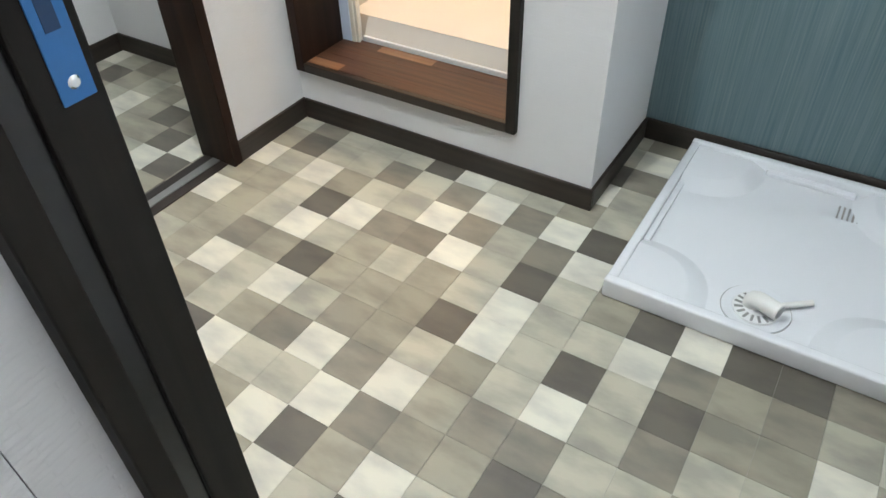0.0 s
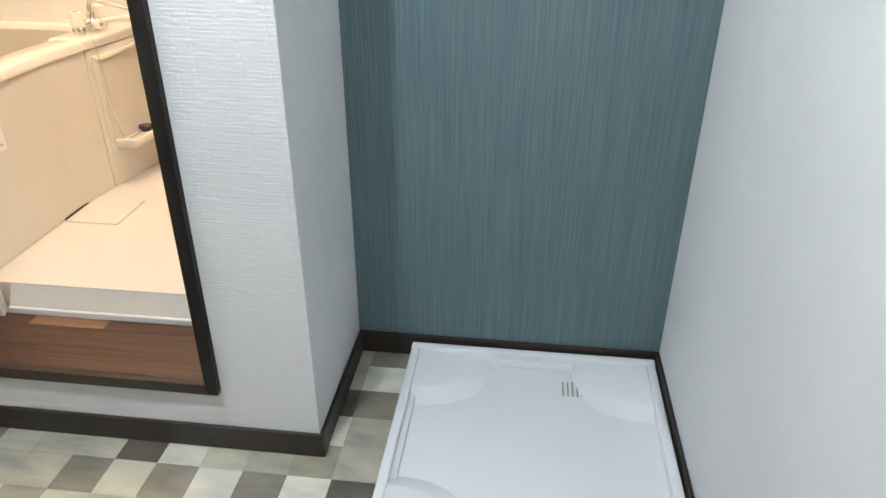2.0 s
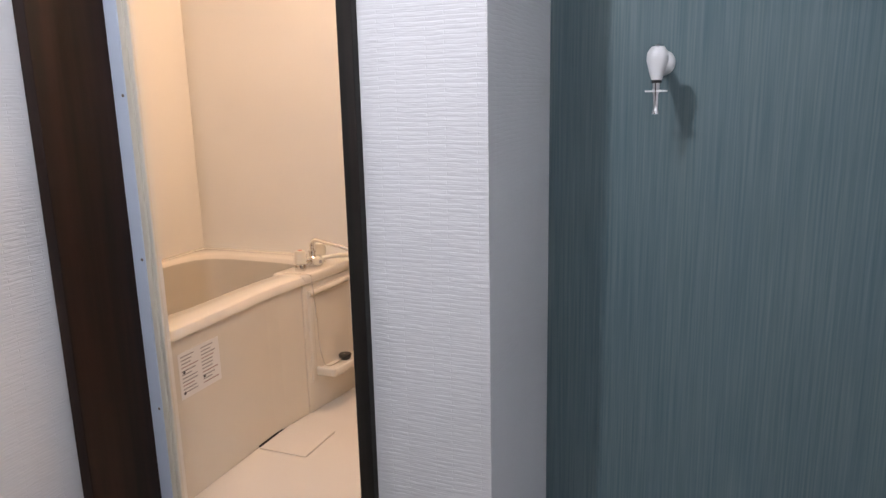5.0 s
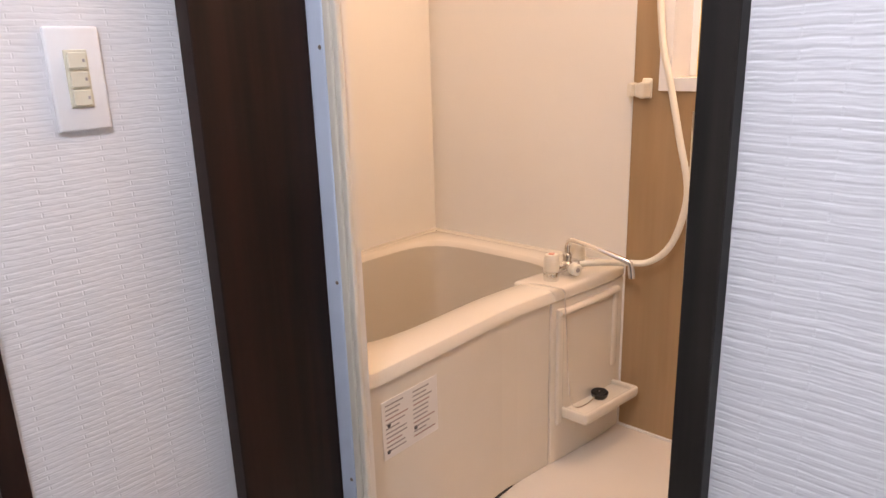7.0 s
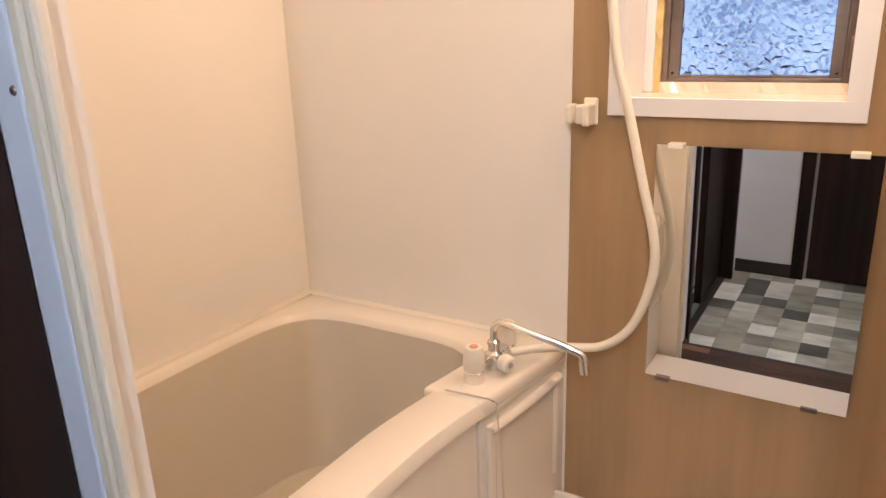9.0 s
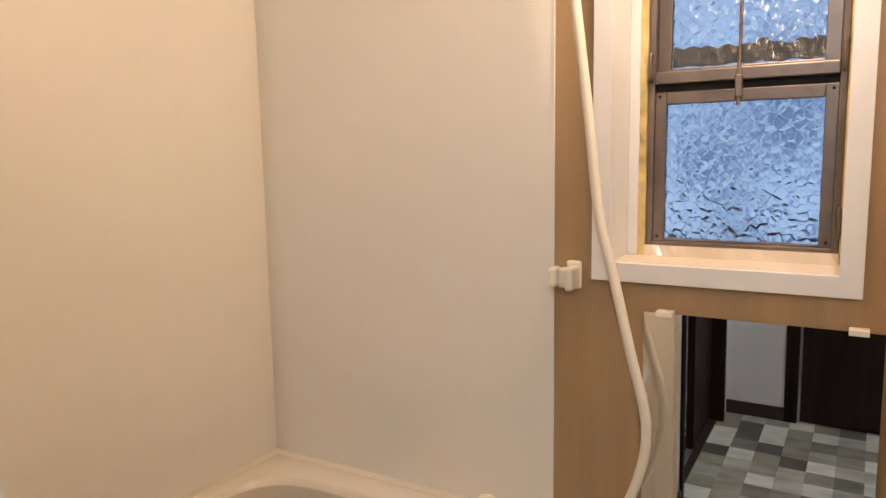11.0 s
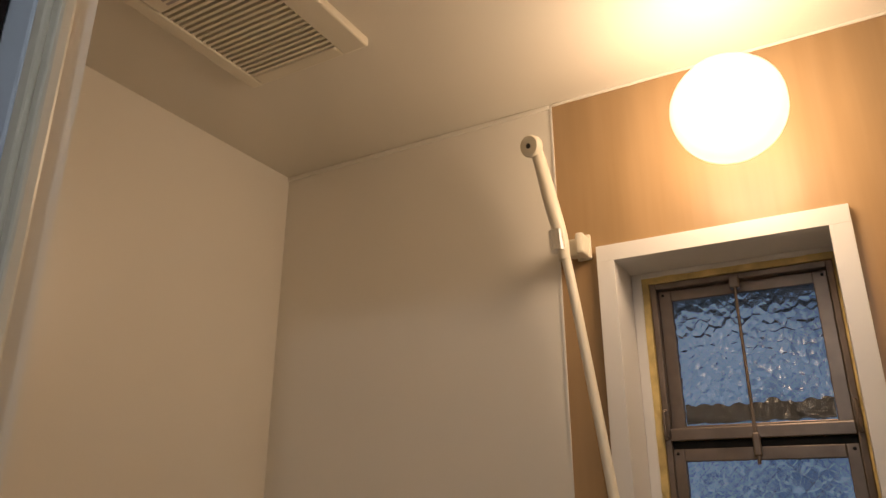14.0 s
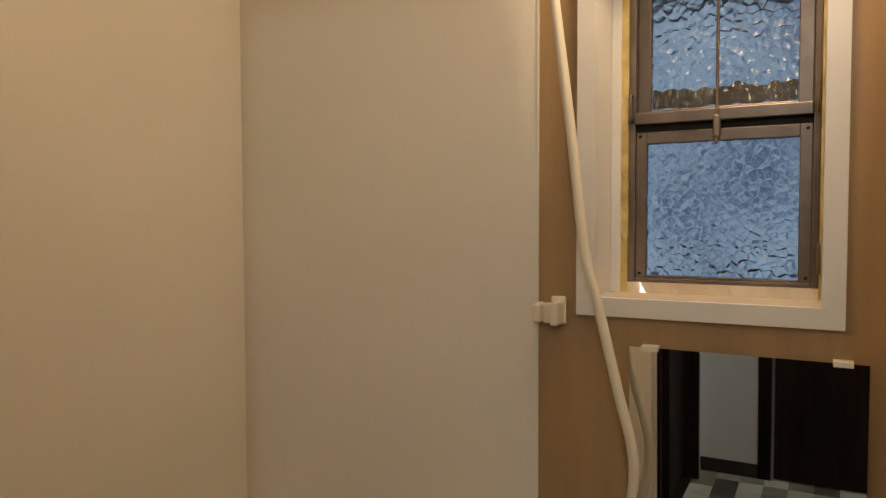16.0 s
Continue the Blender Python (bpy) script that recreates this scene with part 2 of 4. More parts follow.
def thing(name, place, label, category, group="", kind=""):
    e = new(name)
    e.empty_display_size = 0.05
    e.matrix_world = Matrix.Translation(place)
    e.location = place
    bpy.context.view_layer.update()
    return tagged(e, label, category, group, kind)


def structure(name, bm, mat, label, category):
    return tagged(part(name, bm, mat), label, category, kind="structure")


def turned(profile, place, toward, steps=24):
    """A turned body whose axis starts at place and points toward."""
    q = Vector(toward).to_track_quat("Z", "Y").to_matrix().to_4x4()
    return lathe(profile, Matrix.Translation(place) @ q, steps)


# ---- plan ----
WEST, EAST, SOUTH, ENTRY = -1.646, 0.273, 0.39, 0.419
DOOR_Y, TEAL_Y, NICHE_X = 1.762, 2.205, -0.607
TOP = 2.42
B_WEST, B_EAST, B_SOUTH, B_NORTH = -2.272, -0.72, 1.966, 2.985
B_FLOOR, B_TOP = 0.284, 2.33
F_L, F_R, F_Z = -1.602, -0.872, 0.211

# ---- floor of the washroom and the room beside it ----
floor = structure("floor", box(-2.75, 0.4, -1.2, 2.32, -0.12, -0.002), JOINT, "vinyl floor of small cream, grey and taupe squares", "floor")

# ---- walls ----
structure("wall_west_1", box(WEST - 0.12, WEST, 1.44, DOOR_Y, 0, TOP), PAPER, "white ribbed wallpaper wall with light switch", "wall")
structure("wall_west_2", box(WEST - 0.12, WEST, 0.28, 0.50, 0, TOP), PAPER, "white ribbed wallpaper wall", "wall")
structure("wall_west_3", box(WEST - 0.12, WEST, 0.50, 1.44, 2.06, TOP), PAPER, "white wallpaper above the side room opening", "wall")
structure("wall_door_1", box(WEST - 0.12, F_L - 0.03, DOOR_Y, 1.95, 0, TOP), PAPER, "white wallpaper wall beside the bath doorway", "wall")
structure("wall_door_2", box(F_L - 0.03, F_R + 0.03, DOOR_Y, 1.95, 0, F_Z - 0.03), PAPER, "low white wallpaper wall under the bath sill", "wall")
structure("wall_door_3", box(F_R + 0.03, NICHE_X, DOOR_Y, TEAL_Y, 0, TOP), PAPER, "white ribbed wallpaper wall end beside the laundry niche", "wall")
structure("wall_door_4", box(F_L - 0.03, F_R + 0.03, DOOR_Y, 1.95, 2.17, TOP), PAPER, "white wallpaper above the bath doorway", "wall")
structure("wall_teal", box(NICHE_X - 0.1, EAST + 0.1, TEAL_Y, TEAL_Y + 0.1, 0, TOP), TEAL, "teal accent wall with fine upright streaks", "wall")
structure("wall_east", box(EAST, EAST + 0.1, -1.2, TEAL_Y, 0, TOP), PAPER_FINE, "plain white wallpaper wall", "wall")
structure("wall_south_1", box(WEST, -1.34, SOUTH - 0.11, SOUTH, 0, TOP), PAPER, "white wallpaper wall", "wall")
structure("wall_south_2", box(-0.605, -0.5121, SOUTH - 0.11, ENTRY, 0, TOP), PAPER, "white wallpaper wall beside the entry", "wall")
structure("wall_south_3", box(-1.34, -0.605, SOUTH - 0.11, SOUTH, 2.05, TOP), PAPER, "white wallpaper over the dark door", "wall")
structure("wall_south_4", box(-0.512, EAST, 0.29, ENTRY, 2.09, TOP), PAPER, "white wallpaper over the entry", "wall")
structure("wall_hall", box(-2.75, EAST + 0.1, -1.3, -1.2, 0, TOP), PAPER, "plain white wall behind the entry", "wall")
structure("wall_hall_side", box(-1.5, -1.4, -1.2, SOUTH - 0.11, 0, TOP), PAPER, "plain white wall of the hall", "wall")
structure("wall_hall_inner", box(-1.4, -0.5125, 0.262, 0.279, 0, TOP), PAPER, "white wallpaper wall on the hall side", "wall")
structure("wall_side_north", box(-2.75, WEST - 0.12, 1.79, 1.9, 0, TOP), PAPER, "white wallpaper wall of the side room", "wall")
structure("wall_side_west", box(-2.75, -2.63, 0.2, 1.79, 0, TOP), PAPER, "white wallpaper wall of the side room", "wall")
structure("wall_side_south", box(-2.63, WEST - 0.12, 0.2, 0.3, 0, TOP), PAPER, "white wallpaper wall of the side room", "wall")
structure("ceiling", box(-2.75, EAST + 0.1, -1.3, 1.95, TOP, TOP + 0.08), CEILING, "plain white papered ceiling", "ceiling")
structure("ceiling_niche", box(NICHE_X - 0.2, EAST + 0.1, 1.95, TEAL_Y + 0.1, TOP, TOP + 0.08), CEILING, "plain white papered ceiling", "ceiling")


def skirting(name, x0, x1, y0, y1, mat):
    bm = box(x0, x1, y0, y1, 0.0, 0.072, 0.003)
    structure(name, bm, mat, "dark brown wooden skirting board", "baseboard")


skirting("baseboard_1", WEST, WEST + 0.01, 1.44, DOOR_Y, DARK_WOOD_Y)
skirting("baseboard_2", WEST + 0.01, NICHE_X + 0.01, DOOR_Y - 0.01, DOOR_Y, DARK_WOOD_X)
skirting("baseboard_3", NICHE_X, NICHE_X + 0.01, DOOR_Y, TEAL_Y - 0.01, DARK_WOOD_Y)
skirting("baseboard_4", NICHE_X + 0.0, EAST - 0.01, TEAL_Y - 0.01, TEAL_Y, DARK_WOOD_X)
skirting("baseboard_5", EAST - 0.01, EAST, SOUTH, TEAL_Y, DARK_WOOD_Y)
skirting("baseboard_6", WEST, -1.37, SOUTH, SOUTH + 0.01, DARK_WOOD_X)
skirting("baseboard_7", -2.63, WEST - 0.12, 1.78, 1.79, DARK_WOOD_X)
skirting("baseboard_8", -2.63, -2.62, 0.3, 1.78, DARK_WOOD_Y)

# ---- opening to the side room, with its sliding door ----
side = thing("door_1", (WEST - 0.06, 1.0, 0), "dark brown door frame of the side room opening", "door frame", kind="structure")
part("jamb", box(WEST - 0.135, WEST + 0.012, 1.405, 1.44, 0, 2.03, 0.002), DARK_WOOD_Z, side)
part("jamb", box(WEST - 0.135, WEST + 0.012, 0.50, 0.535, 0, 2.03, 0.002), DARK_WOOD_Z, side)
part("head", box(WEST - 0.135, WEST + 0.012, 0.50, 1.44, 2.03, 2.06, 0.002), DARK_WOOD_Y, side)
part("floor_rail", box(WEST - 0.085, WEST - 0.055, 0.535, 1.405, -0.002, 0.006, 0.001), GREY_METAL, side, "grey metal sliding door rail")
part("threshold", box(WEST - 0.12, WEST - 0.086, 0.535, 1.405, -0.002, 0.004, 0.001), DARK_WOOD_Y, side)
part("threshold", box(WEST - 0.054, WEST - 0.02, 0.535, 1.405, -0.002, 0.004, 0.001), DARK_WOOD_Y, side)
leaf = thing("sliding_door", (WEST - 0.07, 0.75, 0.008), "dark brown sliding door pushed partly open", "door")
part("leaf", box(WEST - 0.087, WEST - 0.053, 0.537, 0.93, 0.008, 2.02, 0.002), DARK_WOOD_Z, leaf)
part("handle", box(WEST - 0.053, WEST - 0.05, 0.87, 0.90, 0.9, 1.06, 0.001), GREY_METAL, leaf, "metal finger pull")

# ---- closed dark door in the south wall, and the entry ----
closed = thing("door_2", (-0.93, SOUTH - 0.05, 0), "closed dark brown door in its frame", "door", kind="structure")
part("frame_post", box(-1.37, -1.31, SOUTH - 0.12, SOUTH + 0.012, 0, 2.05, 0.002), DARK_WOOD_Z, closed)
part("frame_post", box(-0.665, -0.606, SOUTH - 0.12, SOUTH + 0.012, 0, 2.05, 0.002), DARK_WOOD_Z, closed)
part("frame_head", box(-1.31, -0.67, SOUTH - 0.12, SOUTH + 0.012, 2.02, 2.05, 0.002), DARK_WOOD_X, closed)
part("leaf", box(-1.296, -0.673, SOUTH - 0.035, SOUTH - 0.005, 0.008, 2.015, 0.002), DARK_WOOD_Z, closed)
part("edge_strip", box(-1.309, -1.298, SOUTH - 0.03, SOUTH - 0.002, 0.008, 2.015), GREY_METAL, closed, "thin grey metal edge strip")

entry = thing("door_3", (-0.5, 0.36, 0), "dark brown entry door frame with a taped strike plate", "door frame", kind="structure")
part("jamb", box(-0.512, -0.49, 0.391, 0.437, 0, 2.06, 0.002), BLACK_FRAME, entry)
# Black strip set into the groove between the two jamb pieces.
part("stop_groove", box(-0.512, -0.496, 0.371, 0.391, 0, 2.06), RUBBER, entry, "black strip in the stop groove")
part("jamb", box(-0.512, -0.49, 0.343, 0.371, 0, 2.06, 0.002), BLACK_FRAME, entry)
part("head", box(-0.512, EAST, 0.29, 0.437, 2.06, 2.09, 0.002), BLACK_FRAME, entry)
plate = part("strike_plate", box(-0.49, -0.4885, 0.407, 0.430, 1.046, 1.234, 0.0005), BLUE_TAPE, entry, "blue tape over the strike plate")
part("slot", box(-0.4885, -0.4880, 0.413, 0.423, 1.09, 1.124), BLUE_DARK, plate)
part("screw", turned([(0, 0.0012), (0.003, 0.0011), (0.0045, 0.0)], (-0.4885, 0.4185, 1.058), (1, 0, 0), 14), CHROME, plate)

# ---- bath doorway ----
bath_frame = thing("door_4", (-1.2, 1.83, F_Z), "dark brown wooden frame of the raised bath doorway", "door frame", kind="structure")
part("jamb", box(F_L - 0.034, F_L, 1.742, 1.95, F_Z - 0.03, 2.17, 0.002), DARK_WOOD_Z, bath_frame)
part("jamb", box(F_R, F_R + 0.03, 1.742, 1.95, F_Z - 0.03, 2.17, 0.002), BLACK_FRAME, bath_frame)
part("head", box(F_L, F_R, 1.742, 1.95, 2.14, 2.17, 0.002), DARK_WOOD_X, bath_frame)
part("sill_edge", box(F_L, F_R, 1.742, 1.76, F_Z - 0.03, F_Z, 0.002), DARK_WOOD_X, bath_frame)
rng = random.Random(4)
rows = 5
for r in range(rows):
    y0 = 1.76 + r * 0.212 / rows
    x = F_L - rng.uniform(0, 0.12)
    while x < F_R:
        w = rng.uniform(0.14, 0.27)
        a, b = max(x, F_L), min(x + w, F_R)
        if b - a > 0.008:
            part("stave", box(a + 0.0002, b - 0.0002, y0 + 0.0002, y0 + 0.212 / rows - 0.0002, F_Z - 0.03, F_Z - 0.0004 * rng.random()), SILL_PALE if rng.random() < 0.16 else SILL_WOOD, bath_frame)
        x += w

alu = thing("door_frame_bath", (-1.2, 1.98, F_Z), "white coated aluminium frame of the bath door", "door frame", kind="structure")
part("side_profile", box(F_L - 0.02, F_L + 0.036, 1.951, 1.959, F_Z - 0.02, 2.14, 0.003), ALU, alu)
part("side_lip", box(F_L + 0.0365, F_L + 0.053, 1.951, 1.962, F_Z - 0.02, 2.14, 0.003), CREAM_PLASTIC, alu, "cream inner lip")
part("side_lip", box(F_L + 0.0535, F_L + 0.066, 1.954, 1.966, F_Z - 0.02, 2.14, 0.003), CREAM_PLASTIC, alu, "cream inner lip")
part("side_profile", box(F_R - 0.028, F_R + 0.02, 1.951, 2.012, F_Z - 0.02, 2.14, 0.003), ALU, alu)
part("head_profile", box(F_L + 0.067, F_R - 0.028, 1.951, 2.012, 2.11, 2.14, 0.003), ALU, alu)
part("bottom_rail", box(F_L + 0.067, F_R - 0.028, 1.973, 1.984, F_Z - 0.02, F_Z + 0.016, 0.003), WHITE_PAINT, alu)
bm = box(F_L + 0.067, F_R - 0.028, 1.985, 2.012, F_Z - 0.02, F_Z + 0.07)
for v in bm.verts:
    if v.co.z > F_Z and v.co.y < 2.0:
        v.co.z = F_Z + 0.016
part("bottom_track", bm, BATH_FLOOR, alu, "cream sloping door track")
for z in (0.62, 1.02, 1.42, 1.72):
    part("screw", turned([(0, 0.0016), (0.003, 0.0014), (0.004, 0)], (F_L + 0.026, 1.951, z), (0, -1, 0), 12), STEEL, alu)

folding = thing("folding_door", (-0.9, 2.12, B_FLOOR), "folded white bath door with a white grab handle", "door")
part("stile", box(-0.941, -0.913, 2.018, 2.052, 0.30, 2.08, 0.006), ALU, folding)
part("panel", box(-0.934, -0.920, 2.052, 2.30, 0.30, 2.08, 0.002), WHITE_PLASTIC, folding)
part("stile", box(-0.941, -0.913, 2.30, 2.33, 0.30, 2.08, 0.006), ALU, folding)
part("stile", box(-0.892, -0.864, 2.018, 2.052, 0.30, 2.08, 0.006), ALU, folding)
part("panel", box(-0.885, -0.871, 2.052, 2.30, 0.30, 2.08, 0.002), CREAM_PLASTIC, folding)
part("handle", tube([(-0.934, 2.13, 1.305), (-0.944, 2.128, 1.300), (-0.955, 2.125, 1.270), (-0.957, 2.125, 1.232), (-0.952, 2.128, 1.215), (-0.934, 2.13, 1.214)], 0.0095, 12, 5), WHITE_PLASTIC, folding, "thick white loop handle", True)

# ---- bathroom shell ----
structure("bath_floor", box(B_WEST, B_EAST, 2.0125, B_NORTH, 0.18, B_FLOOR), BATH_FLOOR, "ivory moulded bath floor", "floor")
structure("bath_wall_west", box(B_WEST - 0.05, B_WEST, B_SOUTH, B_NORTH + 0.04, 0.2, B_TOP), PANEL, "warm white bath wall panel", "wall")
structure("bath_wall_east", box(B_EAST, B_EAST + 0.05, B_SOUTH, B_NORTH + 0.04, 0.2, B_TOP), PANEL, "warm white bath wall panel", "wall")
structure("bath_wall_south_1", box(B_WEST, -1.547, B_SOUTH + 0.001, B_SOUTH + 0.02, 0.2, B_TOP), PANEL, "warm white bath wall panel", "wall")
structure("bath_wall_south_2", box(F_R + 0.021, B_EAST, B_SOUTH + 0.001, B_SOUTH + 0.02, 0.2, B_TOP), PANEL, "warm white bath wall panel", "wall")
structure("bath_wall_south_3", box(-1.546, F_R + 0.02, 2.013, 2.03, 2.14, B_TOP), PANEL, "warm white bath wall panel", "wall")
structure("bath_ceiling", box(B_WEST - 0.05, B_EAST + 0.05, B_SOUTH - 0.05, B_NORTH + 0.04, B_TOP, B_TOP + 0.05), BATH_CEIL, "cream bath ceiling panel", "ceiling")
SEAM = -1.543
structure("bath_wall_north_1", box(B_WEST, SEAM, B_NORTH, B_NORTH + 0.04, 0.2, B_TOP), PANEL, "warm white bath wall panel", "wall")
WX0, WX1, WZ0, WZ1 = -1.432, -1.074, 1.320, 1.958
HX0, HX1, HZ0, HZ1 = WX0 - 0.012, WX1 + 0.012, WZ0 - 0.012, WZ1 + 0.012
bm = box(SEAM, HX0, B_NORTH, B_NORTH + 0.04, 0.2, B_TOP)
cuboid(bm, HX1, B_EAST, B_NORTH, B_NORTH + 0.04, 0.2, B_TOP)
cuboid(bm, HX0, HX1, B_NORTH, B_NORTH + 0.04, 0.2, HZ0)
cuboid(bm, HX0, HX1, B_NORTH, B_NORTH + 0.04, HZ1, B_TOP)
structure("bath_wall_north_2", bm, ACCENT, "pale maple print bath wall panel around the window", "wall")
structure("seam_strip", box(SEAM - 0.002, SEAM + 0.002, B_NORTH - 0.002, B_NORTH, B_FLOOR, B_TOP), GROUT, "thin white panel joint", "trim")
bm = box(B_WEST, SEAM - 0.003, B_NORTH - 0.006, B_NORTH, B_TOP - 0.012, B_TOP, 0.003)
cuboid(bm, SEAM + 0.003, B_EAST, B_NORTH - 0.006, B_NORTH, B_TOP - 0.006, B_TOP, 0.002)
structure("ceiling_trim", bm, PANEL, "thin white ceiling joint bead", "trim")
structure("floor_bead", box(-1.545, B_EAST, B_NORTH - 0.008, B_NORTH, B_FLOOR, B_FLOOR + 0.008, 0.003), GROUT, "white sealant bead along the floor", "trim")
drain = tagged(part("drain_cover", box(-1.600, -1.425, 2.378, 2.562, B_FLOOR, B_FLOOR + 0.005, 0.002), BATH_FLOOR), "flat ivory drain cover set in the bath floor", "drain cover")
structure("floor_slot", box(-1.616, -1.604, 2.385, 2.57, B_FLOOR + 0.0005, B_FLOOR + 0.008, 0.002), SLOT, "dark drain slot under the tub edge", "drain slot")

# ---- bath window ----
win = thing("window_1", (-1.25, 3.1, 1.33), "small two-sash steel window with pebbled wired glass", "window", kind="structure")
TX0, TX1, TZ0, TZ1 = -1.465, -1.041, 1.287, 1.990
for name, b in (("trim_side", (TX0, WX0, WZ0, WZ1)), ("trim_side", (WX1, TX1, WZ0, WZ1)), ("trim_head", (TX0, TX1, WZ1, TZ1)), ("trim_sill", (TX0, TX1, TZ0, WZ0))):
    part(name, box(b[0], b[1], B_NORTH - 0.014, B_NORTH, b[2], b[3], 0.0006), WHITE_PAINT, win)
part("reveal", box(WX0 - 0.012, WX0, B_NORTH, 3.12, WZ0, WZ1), WHITE_PAINT, win)
part("reveal", box(WX1, WX1 + 0.012, B_NORTH, 3.12, WZ0, WZ1), WHITE_PAINT, win)
part("reveal", box(WX0 - 0.012, WX1 + 0.012, B_NORTH, 3.12, WZ1, WZ1 + 0.012), WHITE_PAINT, win)
part("sill", box(WX0 - 0.012, WX1 + 0.012, B_NORTH, 3.12, WZ0 - 0.012, WZ0, 0.001), SILL_GLOSS, win)
SX0, SX1, SZ0, SZ1 = -1.400, -1.078, 1.340, 1.936
part("inner_reveal", box(WX0, SX0 - 0.013, 3.083, 3.13, WZ0, WZ1, 0.002), WHITE_PAINT, win)
part("inner_reveal", box(SX0 - 0.013, WX1, 3.083, 3.13, SZ1 + 0.012, WZ1, 0.002), WHITE_PAINT, win)
# aged sealant around the steel frame, uneven along its length
for i, (a, b, c, d) in enumerate(((SX0 - 0.013, SX0, WZ0, SZ1 + 0.012), (SX1, WX1, WZ0, SZ1 + 0.012), (SX0, SX1, SZ1, SZ1 + 0.012), (SX0, SX1, WZ0, SZ0))):
    bm = box(a, b, 3.086, 3.13, c, d)
    long_z = i < 2
    bmesh.ops.subdivide_edges(bm, edges=[e for e in bm.edges if abs((e.verts[0].co - e.verts[1].co).z if long_z else (e.verts[0].co - e.verts[1].co).x) > 0.2], cuts=26)
    for v in bm.verts:
        if v.co.y < 3.1:
            v.co.y += 0.006 * noise.noise(v.co * 38)
    part("sealant", bm, SILL_GLOSS if i == 3 else SEALANT, win, "uneven sealant")
for name, b in (("frame_side", (SX0, SX0 + 0.012, SZ0, SZ1)), ("frame_side", (SX1 - 0.012, SX1, SZ0, SZ1)), ("frame_head", (SX0 + 0.012, SX1 - 0.012, SZ1 - 0.012, SZ1)), ("frame_bottom", (SX0 + 0.012, SX1 - 0.012, SZ0, SZ0 + 0.008))):
    part(name, box(b[0], b[1], 3.092, 3.14, b[2], b[3], 0.002), STEEL, win)


def sash(x0, x1, z0, z1, y, wide, top, bottom):
    """One steel sash with its pane."""
    s = part("sash", box(x0, x0 + wide, y, y + 0.018, z0, z1, 0.0015), STEEL, win)
    part("rail", box(x1 - wide, x1, y, y + 0.018, z0, z1, 0.0015), STEEL, s)
    part("rail", box(x0 + wide, x1 - wide, y, y + 0.018, z1 - top, z1, 0.0015), STEEL, s)
    part("rail", box(x0 + wide, x1 - wide, y, y + 0.018, z0, z0 + bottom, 0.0015), STEEL, s)
    for x in (x0 + 0.008, x1 - 0.008):
        for z in (z0 + 0.008, z1 - 0.008):
            part("rivet", turned([(0, 0.0016), (0.0022, 0.0012), (0.003, 0)], (x, y, z), (0, -1, 0), 8), RUBBER, s)
    pane = part("pane", box(x0 + wide, x1 - wide, y + 0.007, y + 0.012, z0 + bottom, z1 - top), GLASS, s, "pebbled wired glass pane")
    pane.visible_shadow = False
    wire = bmesh.new()
    w, h = x1 - x0 - 2 * wide, z1 - z0 - top - bottom
    for sign in (1, -1):
        k = -h
        while k < w + h:
            a0, a1 = max(0, k), min(w, k + h)
            if a1 - a0 > 0.004:
                za, zb = a0 - k, a1 - k
                if sign < 0:
                    za, zb = h - za, h - zb
                p, q = Vector((x0 + wide + a0, y + 0.0135, z0 + bottom + za)), Vector((x0 + wide + a1, y + 0.0135, z0 + bottom + zb))
                n_ = Vector((-(q - p).z, 0, (q - p).x)).normalized() * 0.0002
                wire.faces.new([wire.verts.new(c) for c in (p - n_, p + n_, q + n_, q - n_)])
            k += 0.024
    tagged(part("wire_mesh", wire, STEEL, s), kind="stuff")
    return s


MID = 1.632
sash(SX0 + 0.012, SX1 - 0.012, SZ0 + 0.008, MID - 0.010, 3.098, 0.020, 0.022, 0.004)
upper = sash(SX0 + 0.012, SX1 - 0.012, MID + 0.002, SZ1 - 0.012, 3.112, 0.024, 0.022, 0.030)
part("meeting_rail", box(SX0 + 0.012, SX1 - 0.012, 3.104, 3.125, MID - 0.012, MID + 0.004, 0.001), BLACK_FRAME, win)
part("meeting_rail", box(SX0 + 0.012, SX1 - 0.012, 3.088, 3.112, MID + 0.004, MID + 0.026, 0.002), STEEL, win)
part("lift_rod", tube([(-1.243, 3.085, 1.925), (-1.243, 3.085, 1.75), (-1.243, 3.082, 1.592)], 0.003, 8, 3), STEEL, win, "thin metal lift rod")
part("rod_guide", box(-1.252, -1.234, 3.082, 3.1, 1.905, 1.93, 0.003), STEEL, win)
part("rod_guide", box(-1.249, -1.237, 3.078, 3.092, 1.605, 1.645, 0.003), STEEL, win)
for x, z in ((SX0 + 0.006, 1.66), (SX1 - 0.006, 1.66), (SX1 - 0.002, 1.385)):
    part("catch", tube([(x, 3.092, z + 0.03), (x, 3.08, z + 0.026), (x, 3.08, z - 0.014), (x, 3.092, z - 0.018)], 0.0032, 8, 4), STEEL, win)
strip = bmesh.new()
top_line, low_line = [], []
x0, x1 = SX0 + 0.037, SX1 - 0.037
for i in range(61):
    x = x0 + (x1 - x0) * i / 60
    wave = 0.030 + 0.010 * noise.noise(Vector((x * 26, 0, 3))) + 0.005 * abs(math.sin(x * 105))
    low_line.append((x, MID + 0.036 + 0.004 * noise.noise(Vector((x * 40, 5, 0)))))
    top_line.append((x, MID + 0.036 + wave))
for y in (3.1265, 3.1325):
    ring = [strip.verts.new((x, y, z)) for x, z in low_line + top_line[::-1]]
    strip.faces.new(ring)
strip.verts.ensure_lookup_table()
n_ = len(strip.verts) // 2
